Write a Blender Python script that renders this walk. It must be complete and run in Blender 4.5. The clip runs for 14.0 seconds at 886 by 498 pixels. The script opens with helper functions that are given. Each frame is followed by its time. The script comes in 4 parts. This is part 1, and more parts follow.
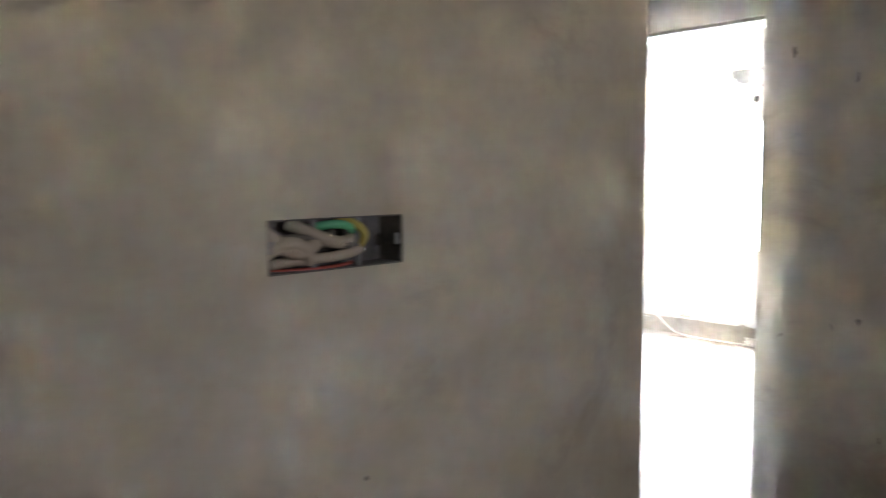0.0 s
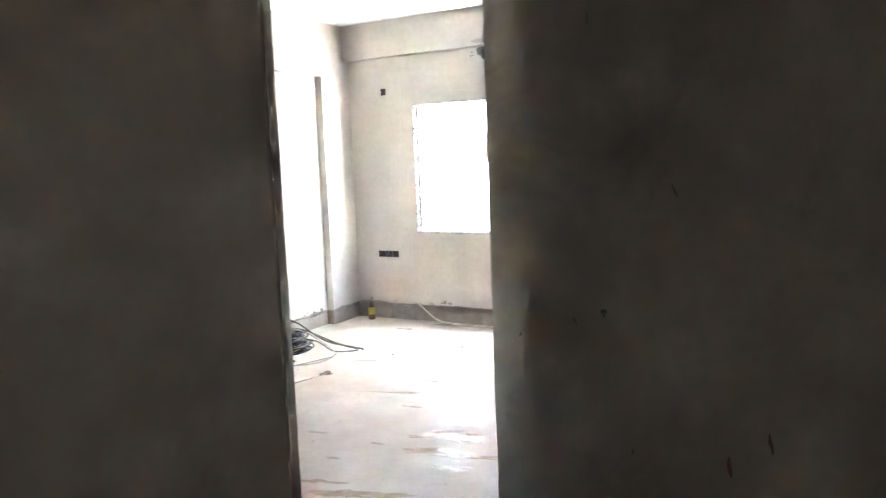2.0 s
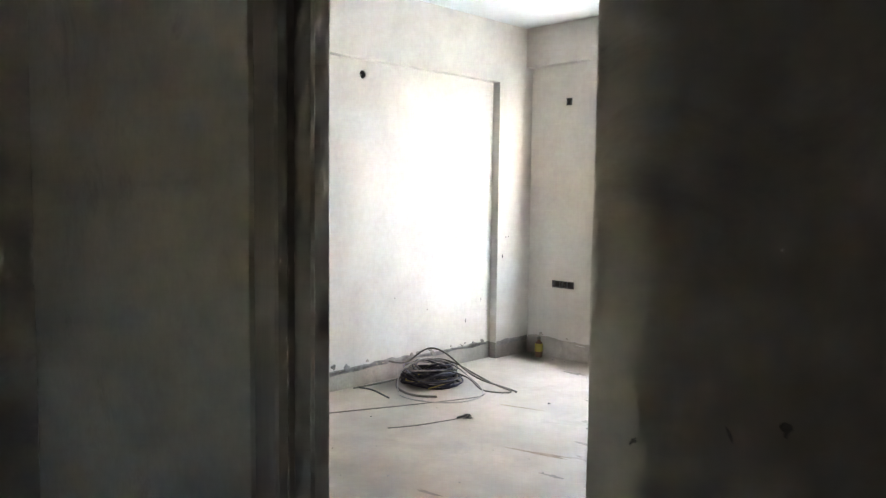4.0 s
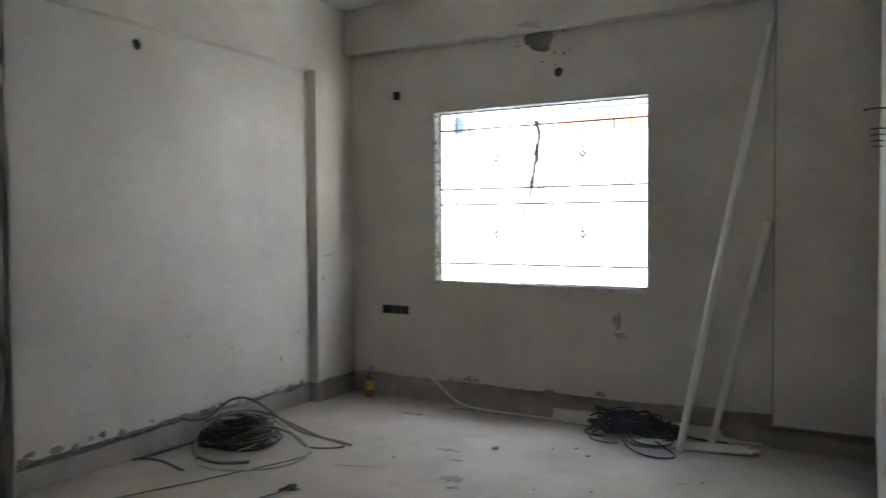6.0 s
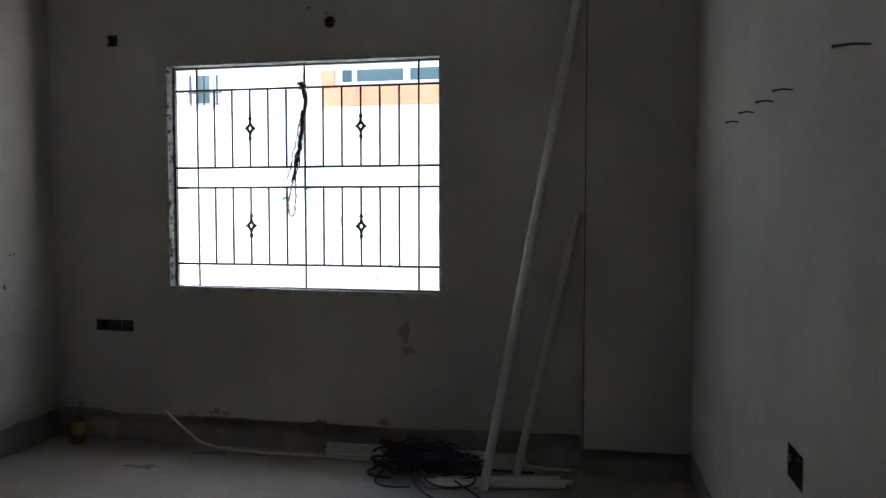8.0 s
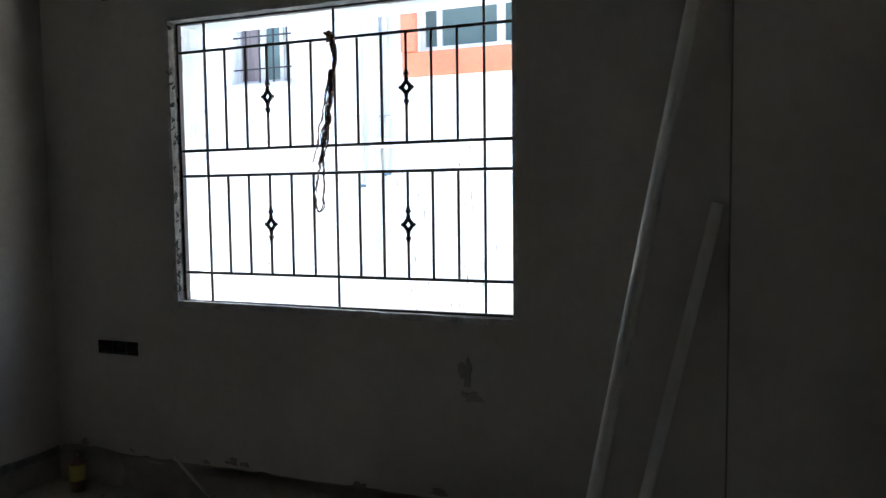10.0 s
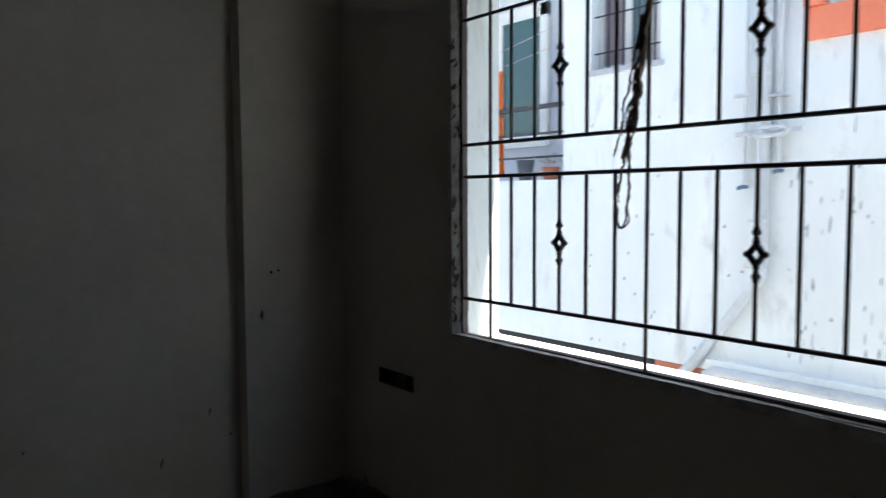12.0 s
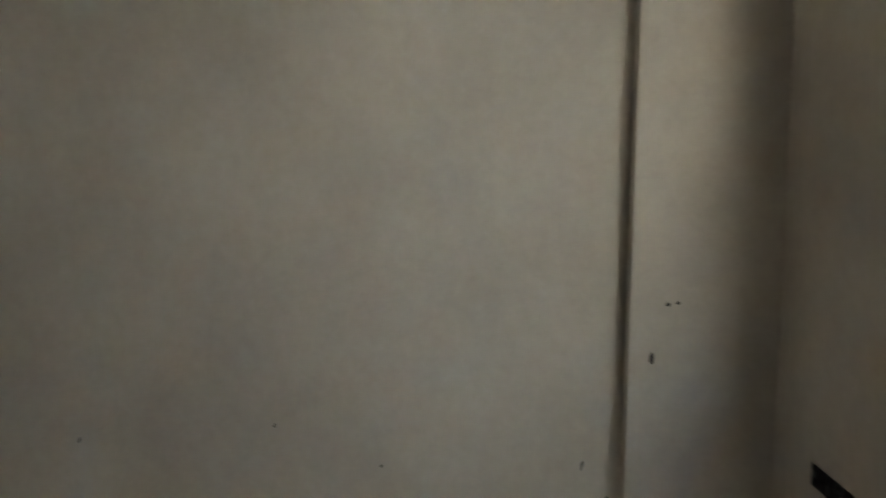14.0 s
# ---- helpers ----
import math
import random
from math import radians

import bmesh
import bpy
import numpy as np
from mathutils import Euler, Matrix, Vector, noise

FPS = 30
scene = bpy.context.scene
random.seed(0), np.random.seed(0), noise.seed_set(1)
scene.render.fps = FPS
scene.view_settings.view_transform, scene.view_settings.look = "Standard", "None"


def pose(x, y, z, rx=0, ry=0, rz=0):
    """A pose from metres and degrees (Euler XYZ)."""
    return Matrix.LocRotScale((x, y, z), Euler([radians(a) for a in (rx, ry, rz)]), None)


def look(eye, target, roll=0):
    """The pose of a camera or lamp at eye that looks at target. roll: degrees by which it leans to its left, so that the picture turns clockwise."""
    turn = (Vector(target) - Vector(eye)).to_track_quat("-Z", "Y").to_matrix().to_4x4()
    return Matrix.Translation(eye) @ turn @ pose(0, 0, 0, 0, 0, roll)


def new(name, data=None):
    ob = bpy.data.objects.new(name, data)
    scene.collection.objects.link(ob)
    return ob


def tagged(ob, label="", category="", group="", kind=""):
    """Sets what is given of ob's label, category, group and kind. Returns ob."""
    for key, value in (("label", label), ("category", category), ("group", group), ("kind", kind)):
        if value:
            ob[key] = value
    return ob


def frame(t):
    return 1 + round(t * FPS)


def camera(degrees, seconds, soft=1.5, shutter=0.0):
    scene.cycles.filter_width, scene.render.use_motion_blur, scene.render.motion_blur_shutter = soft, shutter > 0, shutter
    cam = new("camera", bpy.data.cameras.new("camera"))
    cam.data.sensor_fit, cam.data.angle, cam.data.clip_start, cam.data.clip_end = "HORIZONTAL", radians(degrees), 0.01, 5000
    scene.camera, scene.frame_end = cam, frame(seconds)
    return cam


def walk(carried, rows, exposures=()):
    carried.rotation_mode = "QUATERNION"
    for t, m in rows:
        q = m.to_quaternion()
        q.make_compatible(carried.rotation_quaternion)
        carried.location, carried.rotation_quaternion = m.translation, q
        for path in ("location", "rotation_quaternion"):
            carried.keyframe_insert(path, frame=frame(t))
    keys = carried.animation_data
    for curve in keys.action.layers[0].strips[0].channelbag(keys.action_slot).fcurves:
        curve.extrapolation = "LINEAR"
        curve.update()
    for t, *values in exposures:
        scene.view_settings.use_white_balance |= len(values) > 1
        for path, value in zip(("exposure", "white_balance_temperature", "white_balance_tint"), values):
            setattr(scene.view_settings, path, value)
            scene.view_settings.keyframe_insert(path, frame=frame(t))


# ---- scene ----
cam = camera(61.2, 14.0, soft=1.3, shutter=0.5)
PATH = [
    (0, (4.572, -6.869, 1.558), (3.155, -5.47, 1.372), -0.4),
    (0.5, (4.484, -6.69, 1.556), (3.268, -5.115, 1.352), -1.1),
    (1, (4.454, -6.519, 1.546), (3.33, -4.879, 1.327), -1.1),
    (1.5, (4.445, -6.424, 1.544), (3.464, -4.698, 1.307), -1.5),
    (2, (4.398, -6.202, 1.507), (3.446, -4.458, 1.282), -2.3),
    (2.5, (4.409, -5.941, 1.468), (3.238, -4.331, 1.278), -2.9),
    (2.7, (4.41, -5.85, 1.463), (3.17, -4.292, 1.28), -1.8),
    (4.8, (3.86, -5.057, 1.358), (2.442, -3.652, 1.22), 0.6),
    (5, (3.756, -4.992, 1.34), (2.407, -3.52, 1.22), 1.0),
    (5.5, (3.591, -4.849, 1.308), (2.424, -3.228, 1.218), 0.6),
    (6, (3.441, -4.641, 1.279), (2.454, -2.902, 1.212), -0.3),
    (6.5, (3.281, -4.498, 1.324), (2.531, -2.646, 1.234), -0.1),
    (7, (3.145, -4.264, 1.33), (2.683, -2.321, 1.235), 0.3),
    (7.2, (3.089, -4.176, 1.291), (2.714, -2.214, 1.2), 0.1),
    (9.3, (2.979, -2.968, 1.321), (2.447, -1.044, 1.186), -1.1),
    (9.5, (2.981, -2.871, 1.336), (2.395, -0.964, 1.197), -1.2),
    (10, (2.985, -2.605, 1.317), (2.27, -0.743, 1.175), -0.7),
    (10.5, (2.951, -2.33, 1.331), (2.091, -0.531, 1.183), -0.1),
    (11, (2.899, -2.094, 1.343), (1.746, -0.467, 1.199), -0.6),
    (11.5, (2.86, -1.886, 1.332), (1.483, -0.441, 1.212), -0.6),
    (12, (2.741, -1.624, 1.343), (1.179, -0.383, 1.207), -0.3),
    (12.5, (2.647, -1.409, 1.339), (0.937, -0.382, 1.198), -0.1),
    (13, (2.538, -1.197, 1.351), (0.659, -0.529, 1.206), -0.0),
    (13.5, (2.429, -1.111, 1.356), (0.466, -0.755, 1.216), -0.1),
    (14, (2.292, -0.885, 1.372), (0.3, -0.994, 1.229), 0.9),
]
EXPOSURE = [(0, 9.3, 6850, 17), (0.5, 9.22, 6850, 17), (1, 8.8, 6950, 17), (1.5, 8.2, 6950, 18), (2, 7.55, 6900, 17), (2.5, 7.15, 6900, 16), (2.7, 7.08, 6900, 16), (4.8, 6.35, 6850, 14), (5, 6.18, 6850, 14), (5.5, 5.52, 6850, 13), (6, 4.72, 6850, 11), (6.5, 4.13, 6850, 11), (7, 3.85, 6850, 11),
            (7.2, 3.58, 6800, 11), (9.3, 2.94, 6600, 11), (10, 2.65, 6550, 10), (10.5, 2.43, 6500, 9), (11, 2.05, 6350, 7), (11.5, 1.8, 6550, 9), (12, 1.62, 6750, 10), (12.5, 1.57, 6950, 11), (13, 1.82, 6950, 12), (13.5, 2.82, 7550, 13), (14, 3.93, 8350, 9)]
walk(cam, [(t, look(e, g, r)) for t, e, g, r in PATH], EXPOSURE)

# ---- world, sun, large lights ----
world = bpy.data.worlds.new("sky")
scene.world = world
world.use_nodes = True
_wn = world.node_tree.nodes
_sky = _wn.new("ShaderNodeTexSky")
_sky.sky_type, _sky.sun_disc = 'NISHITA', False
_sky.sun_elevation, _sky.sun_rotation = radians(71.5), radians(63)
_sky.air_density, _sky.dust_density = 1.0, 0.6
world.node_tree.links.new(_sky.outputs[0], _wn["Background"].inputs[0])
_wn["Background"].inputs[1].default_value = 0.15
sun = new("sun", bpy.data.lights.new("sun", 'SUN'))
sun.data.energy, sun.data.angle, sun.data.color = 4.5, radians(0.5), (1.0, 0.97, 0.92)
# direction from which the sun shines: high, from beyond the window and a little to the east
sun.matrix_world = look((3.0, 1.5, 10.0), (0, 0, 0))

# fill lamp added in an invented hole of the unseen far hall wall
FILL_HOLE = (-6.17, -6.03, 1.70, 1.80)
hall_fill = new("hall_fill_lamp", bpy.data.lights.new("hall_fill_lamp", 'AREA'))
hall_fill.data.shape, hall_fill.data.size, hall_fill.data.size_y = 'RECTANGLE', 0.14, 0.10
hall_fill.data.energy, hall_fill.data.color = 0.0205, (0.94, 0.98, 1.0)
hall_fill.matrix_world = look((6.605, -6.10, 1.75), (3.0, -6.10, 1.75))

# ---- materials ----
def mat(name, base, rough=0.8, metal=0.0):
    m = bpy.data.materials.new(name)
    m.use_nodes = True
    b = m.node_tree.nodes["Principled BSDF"]
    b.inputs["Base Color"].default_value = (*base, 1)
    b.inputs["Roughness"].default_value = rough
    b.inputs["Metallic"].default_value = metal
    return m


def node(m, kind, **values):
    n = m.node_tree.nodes.new(kind)
    for k, v in values.items():
        n.inputs[k.replace("_", " ")].default_value = v
    return n


def surface(name, low, high, rough=(0.75, 0.95), scale=1.2, fine=35.0, bump=0.25, stain=None, stain_amount=0.5,
            stain_scale=2.0, metal=0.0, stretch=(1, 1, 1), depth=0.01, contrast=(0.35, 0.68)):
    """A two-scale weathered surface: cloudy tone, fine grain, sparse stains, relief."""
    m = mat(name, high, rough[0], metal)
    t, b = m.node_tree, m.node_tree.nodes["Principled BSDF"]
    co = t.nodes.new("ShaderNodeTexCoord")
    mp = t.nodes.new("ShaderNodeMapping")
    mp.inputs["Scale"].default_value = stretch
    t.links.new(co.outputs["Object"], mp.inputs["Vector"])
    big = node(m, "ShaderNodeTexNoise", Scale=scale, Detail=6.0, Roughness=0.6)
    small = node(m, "ShaderNodeTexNoise", Scale=fine, Detail=8.0, Roughness=0.65)
    for n in (big, small):
        t.links.new(mp.outputs[0], n.inputs["Vector"])
    ramp = t.nodes.new("ShaderNodeValToRGB")
    ramp.color_ramp.elements[0].position, ramp.color_ramp.elements[1].position = contrast
    ramp.color_ramp.elements[0].color, ramp.color_ramp.elements[1].color = (*low, 1), (*high, 1)
    t.links.new(big.outputs[0], ramp.inputs[0])
    grain = t.nodes.new("ShaderNodeMix")
    grain.data_type, grain.blend_type = 'RGBA', 'OVERLAY'
    grain.inputs[0].default_value = 0.16
    t.links.new(ramp.outputs[0], grain.inputs[6])
    t.links.new(small.outputs[0], grain.inputs[7])
    out = grain.outputs[2]
    if stain:
        sn = node(m, "ShaderNodeTexNoise", Scale=stain_scale, Detail=9.0, Roughness=0.7, Distortion=0.6)
        t.links.new(mp.outputs[0], sn.inputs["Vector"])
        sr = t.nodes.new("ShaderNodeMapRange")
        sr.inputs[1].default_value, sr.inputs[2].default_value = 0.56, 0.72
        sr.inputs[3].default_value, sr.inputs[4].default_value = 0.0, stain_amount
        t.links.new(sn.outputs[0], sr.inputs[0])
        mx = t.nodes.new("ShaderNodeMix")
        mx.data_type = 'RGBA'
        mx.inputs[7].default_value = (*stain, 1)
        t.links.new(sr.outputs[0], mx.inputs[0])
        t.links.new(out, mx.inputs[6])
        out = mx.outputs[2]
    t.links.new(out, b.inputs["Base Color"])
    rr = t.nodes.new("ShaderNodeMapRange")
    rr.inputs[3].default_value, rr.inputs[4].default_value = rough
    t.links.new(small.outputs[0], rr.inputs[0])
    t.links.new(rr.outputs[0], b.inputs["Roughness"])
    add = node(m, "ShaderNodeMath")
    add.operation = 'MULTIPLY_ADD'
    add.inputs[1].default_value = 0.35
    t.links.new(small.outputs[0], add.inputs[0])
    t.links.new(big.outputs[0], add.inputs[2])
    bp = node(m, "ShaderNodeBump", Strength=bump, Distance=depth)
    t.links.new(add.outputs[0], bp.inputs["Height"])
    t.links.new(bp.outputs[0], b.inputs["Normal"])
    return m


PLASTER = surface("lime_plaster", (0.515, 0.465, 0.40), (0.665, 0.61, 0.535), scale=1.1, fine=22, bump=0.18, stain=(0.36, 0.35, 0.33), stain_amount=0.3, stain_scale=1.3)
RAW = surface("raw_cement", (0.17, 0.16, 0.15), (0.31, 0.29, 0.27), scale=5, fine=60, bump=0.5, stain=(0.10, 0.095, 0.09), stain_amount=0.6, stain_scale=6)
BANDM = surface("bare_cement_band", (0.27, 0.235, 0.195), (0.42, 0.37, 0.315), scale=4, fine=50, bump=0.4, stain=(0.17, 0.16, 0.15), stain_amount=0.6, stain_scale=4)
# mortar whose dark tone also paints the shadow line under the plaster edge
MORTAR_SHADE = surface("mortar_and_lip_shade", (0.17, 0.155, 0.14), (0.40, 0.375, 0.34), scale=9, fine=60, bump=0.5)
PIT = surface("pitted_cement", (0.14, 0.125, 0.11), (0.24, 0.22, 0.20), scale=20, fine=80, bump=0.3)
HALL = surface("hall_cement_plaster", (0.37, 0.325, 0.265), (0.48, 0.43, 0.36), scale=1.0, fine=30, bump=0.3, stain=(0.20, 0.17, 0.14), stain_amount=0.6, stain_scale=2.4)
CEILING = surface("ceiling_putty", (0.62, 0.62, 0.60), (0.74, 0.74, 0.72), scale=0.9, fine=25, bump=0.15)
FLOOR = surface("cement_floor", (0.325, 0.278, 0.226), (0.45, 0.392, 0.33), rough=(0.5, 0.88), scale=1.6, fine=26, bump=0.25, stain=(0.25, 0.23, 0.21), stain_amount=0.55, stain_scale=2.6)
WOOD = surface("door_frame_wood", (0.21, 0.175, 0.14), (0.28, 0.24, 0.195), rough=(0.55, 0.8), scale=1.5, fine=40, stretch=(6, 6, 0.5), bump=0.15, stain=(0.36, 0.33, 0.29), stain_amount=0.25, stain_scale=1.5)
ARRIS = surface("broken_plaster", (0.42, 0.40, 0.37), (0.70, 0.68, 0.64), scale=16, fine=70, bump=0.6, stain=(0.12, 0.11, 0.10), stain_amount=0.7, stain_scale=22)
IRON = surface("grille_iron", (0.05, 0.042, 0.04), (0.105, 0.08, 0.07), rough=(0.5, 0.75), scale=14, fine=120, bump=0.3, metal=0.35)
WHITE_OUT = surface("white_exterior_paint", (0.745, 0.79, 0.785), (0.865, 0.90, 0.885), scale=0.8, fine=18, bump=0.2, stain=(0.42, 0.41, 0.40), stain_amount=0.5, stain_scale=3.2, stretch=(1.6, 1.6, 0.5))


BLACK = surface("black_cable_sheath", (0.03, 0.03, 0.034), (0.06, 0.058, 0.06), rough=(0.45, 0.7), scale=9, fine=80, bump=0.15, stain=(0.26, 0.23, 0.20), stain_amount=0.22, stain_scale=7)
GREYC = surface("dusty_conduit", (0.11, 0.097, 0.085), (0.20, 0.175, 0.15), rough=(0.5, 0.8), scale=8, fine=70, bump=0.15, stain=(0.38, 0.36, 0.32), stain_amount=0.5, stain_scale=6)
PURPLE = surface("dark_violet_cable", (0.035, 0.03, 0.045), (0.07, 0.06, 0.085), rough=(0.4, 0.7), scale=10, fine=80, bump=0.1, stain=(0.26, 0.23, 0.23), stain_amount=0.15, stain_scale=8)
VIOLET = surface("dusty_violet_cable", (0.10, 0.09, 0.11), (0.20, 0.18, 0.21), rough=(0.4, 0.7), scale=10, fine=80, bump=0.1)
DUSTY = surface("pale_dusty_conduit", (0.30, 0.28, 0.25), (0.42, 0.40, 0.36), scale=8, fine=70, bump=0.15)
YELLOW = surface("yellow_cord", (0.45, 0.36, 0.08), (0.60, 0.48, 0.14), scale=10, fine=60, bump=0.1)
PVC = surface("ivory_pvc", (0.66, 0.63, 0.55), (0.76, 0.74, 0.67), rough=(0.35, 0.6), scale=3, fine=50, bump=0.06, stain=(0.42, 0.38, 0.32), stain_amount=0.4, stain_scale=5)
STEEL = surface("galvanised_box", (0.16, 0.16, 0.165), (0.27, 0.27, 0.28), rough=(0.4, 0.7), scale=12, fine=80, bump=0.1, metal=0.6)
# hollows get their shade from this dark colour; flecks and chips use it too
DARKM = surface("cavity_shade_and_dark_flecks", (0.05, 0.045, 0.045), (0.10, 0.09, 0.085), scale=20, fine=80, bump=0.4)
GREEN = mat("green_insulation", (0.10, 0.45, 0.25), 0.5)
CREAM = mat("cream_insulation", (0.42, 0.36, 0.29), 0.6)
RED = mat("red_insulation", (0.35, 0.06, 0.04), 0.5)
WETF = surface("wet_cement", (0.25, 0.205, 0.16), (0.37, 0.32, 0.265), rough=(0.22, 0.6), scale=7, fine=40, bump=0.3, stain=(0.30, 0.22, 0.14), stain_amount=0.5, stain_scale=6)
STAINF = surface("dried_mud", (0.21, 0.155, 0.105), (0.33, 0.265, 0.20), scale=12, fine=70, bump=0.4)


STREAK = surface("flaked_paint", (0.15, 0.165, 0.185), (0.30, 0.315, 0.34), scale=20, fine=60, bump=0.2)
RED_CHIP = surface("reddish_chip", (0.16, 0.07, 0.05), (0.24, 0.12, 0.09), scale=20, fine=80, bump=0.3)


# ---- mesh helpers ----
def part(name, bm, material, parent=None, label=""):
    me = bpy.data.meshes.new(name)
    bm.normal_update()
    bm.to_mesh(me)
    bm.free()
    me.materials.append(material)
    ob = new(name, me)
    if parent:
        ob.parent = parent
    if label:
        tagged(ob, label)
    return ob


def box(bm, x0, x1, y0, y1, z0, z1, bevel=0.0):
    r = bmesh.ops.create_cube(bm, size=1.0)
    vs = r["verts"]
    for v in vs:
        v.co = Vector(((x0 + x1) / 2 + v.co.x * (x1 - x0), (y0 + y1) / 2 + v.co.y * (y1 - y0), (z0 + z1) / 2 + v.co.z * (z1 - z0)))
    if bevel:
        es = list({e for v in vs for e in v.link_edges})
        bmesh.ops.bevel(bm, geom=es, offset=bevel, segments=2, profile=0.7, affect='EDGES')
    return bm


def cut(lo, hi, step, extra=()):
    n = max(1, round((hi - lo) / step))
    vals = sorted({round(lo + (hi - lo) * i / n, 4) for i in range(n + 1)} | {round(e, 4) for e in extra if lo <= e <= hi})
    keep = set(round(e, 4) for e in extra) | {round(lo, 4), round(hi, 4)}
    out = []
    for v in vals:
        if out and v - out[-1] < 0.012:
            if v in keep:
                out[-1] = v
            continue
        out.append(v)
    return out


def slab(bm, to_world, us, vs, depth, holes=(), wobble=None):
    """A thick panel over the grid us x vs with openings (u0, u1, v0, v1); to_world(u, v, d) places it."""
    def solid(i, j):
        if not (0 <= i < len(us) - 1 and 0 <= j < len(vs) - 1):
            return False
        cu, cv = (us[i] + us[i + 1]) / 2, (vs[j] + vs[j + 1]) / 2
        return not any(a < cu < b and c < cv < d for a, b, c, d in holes)
    verts = {}

    def vert(i, j, back):
        key = (i, j, back)
        if key not in verts:
            u, v, d = us[i], vs[j], depth if back else 0.0
            if wobble:
                u, v, d = wobble(u, v, d)
            verts[key] = bm.verts.new(to_world(u, v, d))
        return verts[key]
    for i in range(len(us) - 1):
        for j in range(len(vs) - 1):
            if not solid(i, j):
                continue
            bm.faces.new([vert(i, j, 0), vert(i + 1, j, 0), vert(i + 1, j + 1, 0), vert(i, j + 1, 0)])
            bm.faces.new([vert(i, j, 1), vert(i, j + 1, 1), vert(i + 1, j + 1, 1), vert(i + 1, j, 1)])
            for (di, dj, a, b) in ((-1, 0, (0, 0), (0, 1)), (1, 0, (1, 0), (1, 1)), (0, -1, (0, 0), (1, 0)), (0, 1, (0, 1), (1, 1))):
                if not solid(i + di, j + dj):
                    p, q = (i + a[0], j + a[1]), (i + b[0], j + b[1])
                    bm.faces.new([vert(*p, 0), vert(*q, 0), vert(*q, 1), vert(*p, 1)])
    bmesh.ops.recalc_face_normals(bm, faces=bm.faces[:])
    return bm


def panel(name, material, to_world, urange, vrange, depth, holes=(), step=10.0, wobble=None, parent=None, label=""):
    us = cut(*urange, step, [h[k] for h in holes for k in (0, 1)])
    vs = cut(*vrange, step, [h[k] for h in holes for k in (2, 3)])
    return part(name, slab(bmesh.new(), to_world, us, vs, depth, holes, wobble), material, parent, label)


def tube(name, pts, r, material, parent=None, label="", cyclic=False, smooth=True, res=2):
    """A round cable, rod or pipe along points, as a mesh."""
    cu = bpy.data.curves.new(name, 'CURVE')
    cu.dimensions, cu.bevel_depth, cu.bevel_resolution, cu.resolution_u, cu.use_fill_caps = '3D', r, res, 5, True
    if smooth:
        sp = cu.splines.new('NURBS')
        sp.points.add(len(pts) - 1)
        for p, q in zip(sp.points, pts):
            p.co = (*q, 1)
        sp.order_u, sp.use_endpoint_u, sp.use_cyclic_u = 4, not cyclic, cyclic
    else:
        sp = cu.splines.new('POLY')
        sp.points.add(len(pts) - 1)
        for p, q in zip(sp.points, pts):
            p.co = (*q, 1)
        sp.use_cyclic_u = cyclic
    tmp = bpy.data.objects.new(name, cu)
    me = bpy.data.meshes.new_from_object(tmp)
    bpy.data.objects.remove(tmp)
    bpy.data.curves.remove(cu)
    for p in me.polygons:
        p.use_smooth = True
    me.materials.clear()
    me.materials.append(material)
    ob = new(name, me)
    if parent:
        ob.parent = parent
    if label:
        tagged(ob, label)
    return ob


def empty(name, label, category, group="", at=(0, 0, 0)):
    ob = new(name)
    ob.location = at
    return tagged(ob, label, category, group)


def wob(p, s=1.0, k=0.0):
    return noise.noise(Vector((p[0] * s + k, p[1] * s, p[2] * s if len(p) > 2 else k)))


def blob(bm, centre, ux, uy, un, rx, ry, thick, seed, n=28, rough=0.35):
    """A thin irregular patch with an uneven outline, slightly domed."""
    c, ux, uy, un = (Vector(v) for v in (centre, ux, uy, un))
    mid = bm.verts.new(c + un * thick)
    inner, outer = [], []
    for i in range(n):
        a = 2 * math.pi * i / n
        k = 1 + rough * (noise.noise(Vector((math.cos(a) * 1.3 + seed, math.sin(a) * 1.3, seed * 0.7))) * 1.3 + 0.6 * noise.noise(Vector((math.cos(a) * 4 + seed, math.sin(a) * 4, seed))))
        d = ux * (math.cos(a) * rx * k) + uy * (math.sin(a) * ry * k)
        inner.append(bm.verts.new(c + d * 0.7 + un * thick))
        outer.append(bm.verts.new(c + d))
    for i in range(n):
        j = (i + 1) % n
        bm.faces.new([mid, inner[i], inner[j]])
        bm.faces.new([inner[i], outer[i], outer[j], inner[j]])
    return bm


# ---- structure: bedroom ----
XP = 0.025                                     # face of the pier and beam on the left wall
XL, XR, YD, ZC = -0.05, 3.49, -4.13, 2.87     # recessed left panel, right wall, door wall, ceiling
BAND = 0.145                                  # top of the raw cement band at the foot of the walls
WIN = (0.745, 2.258, 0.850, 2.07)             # window opening: x0, x1, z0, z1
SK = 0.008                                    # plaster coat


def jag(u, v, d):
    if abs(v - BAND) < 1e-4:
        v += 0.012 * noise.noise(Vector((u * 9, 1.7, 0))) + 0.016 * noise.noise(Vector((u * 2.3, 4.1, 0)))
    return u, v, d


floor = tagged(part("floor", box(bmesh.new(), -3.0, 8.0, -10.0, 0.0, -0.15, 0.0), FLOOR), "bare cement floor, dusty and stained, with damp patches", "floor", kind="structure")
ceiling = tagged(part("ceiling", box(bmesh.new(), -3.0, 8.0, -10.0, 0.21, ZC, ZC + 0.15), CEILING), "plain whitewashed concrete ceiling slab", "ceiling", kind="structure")

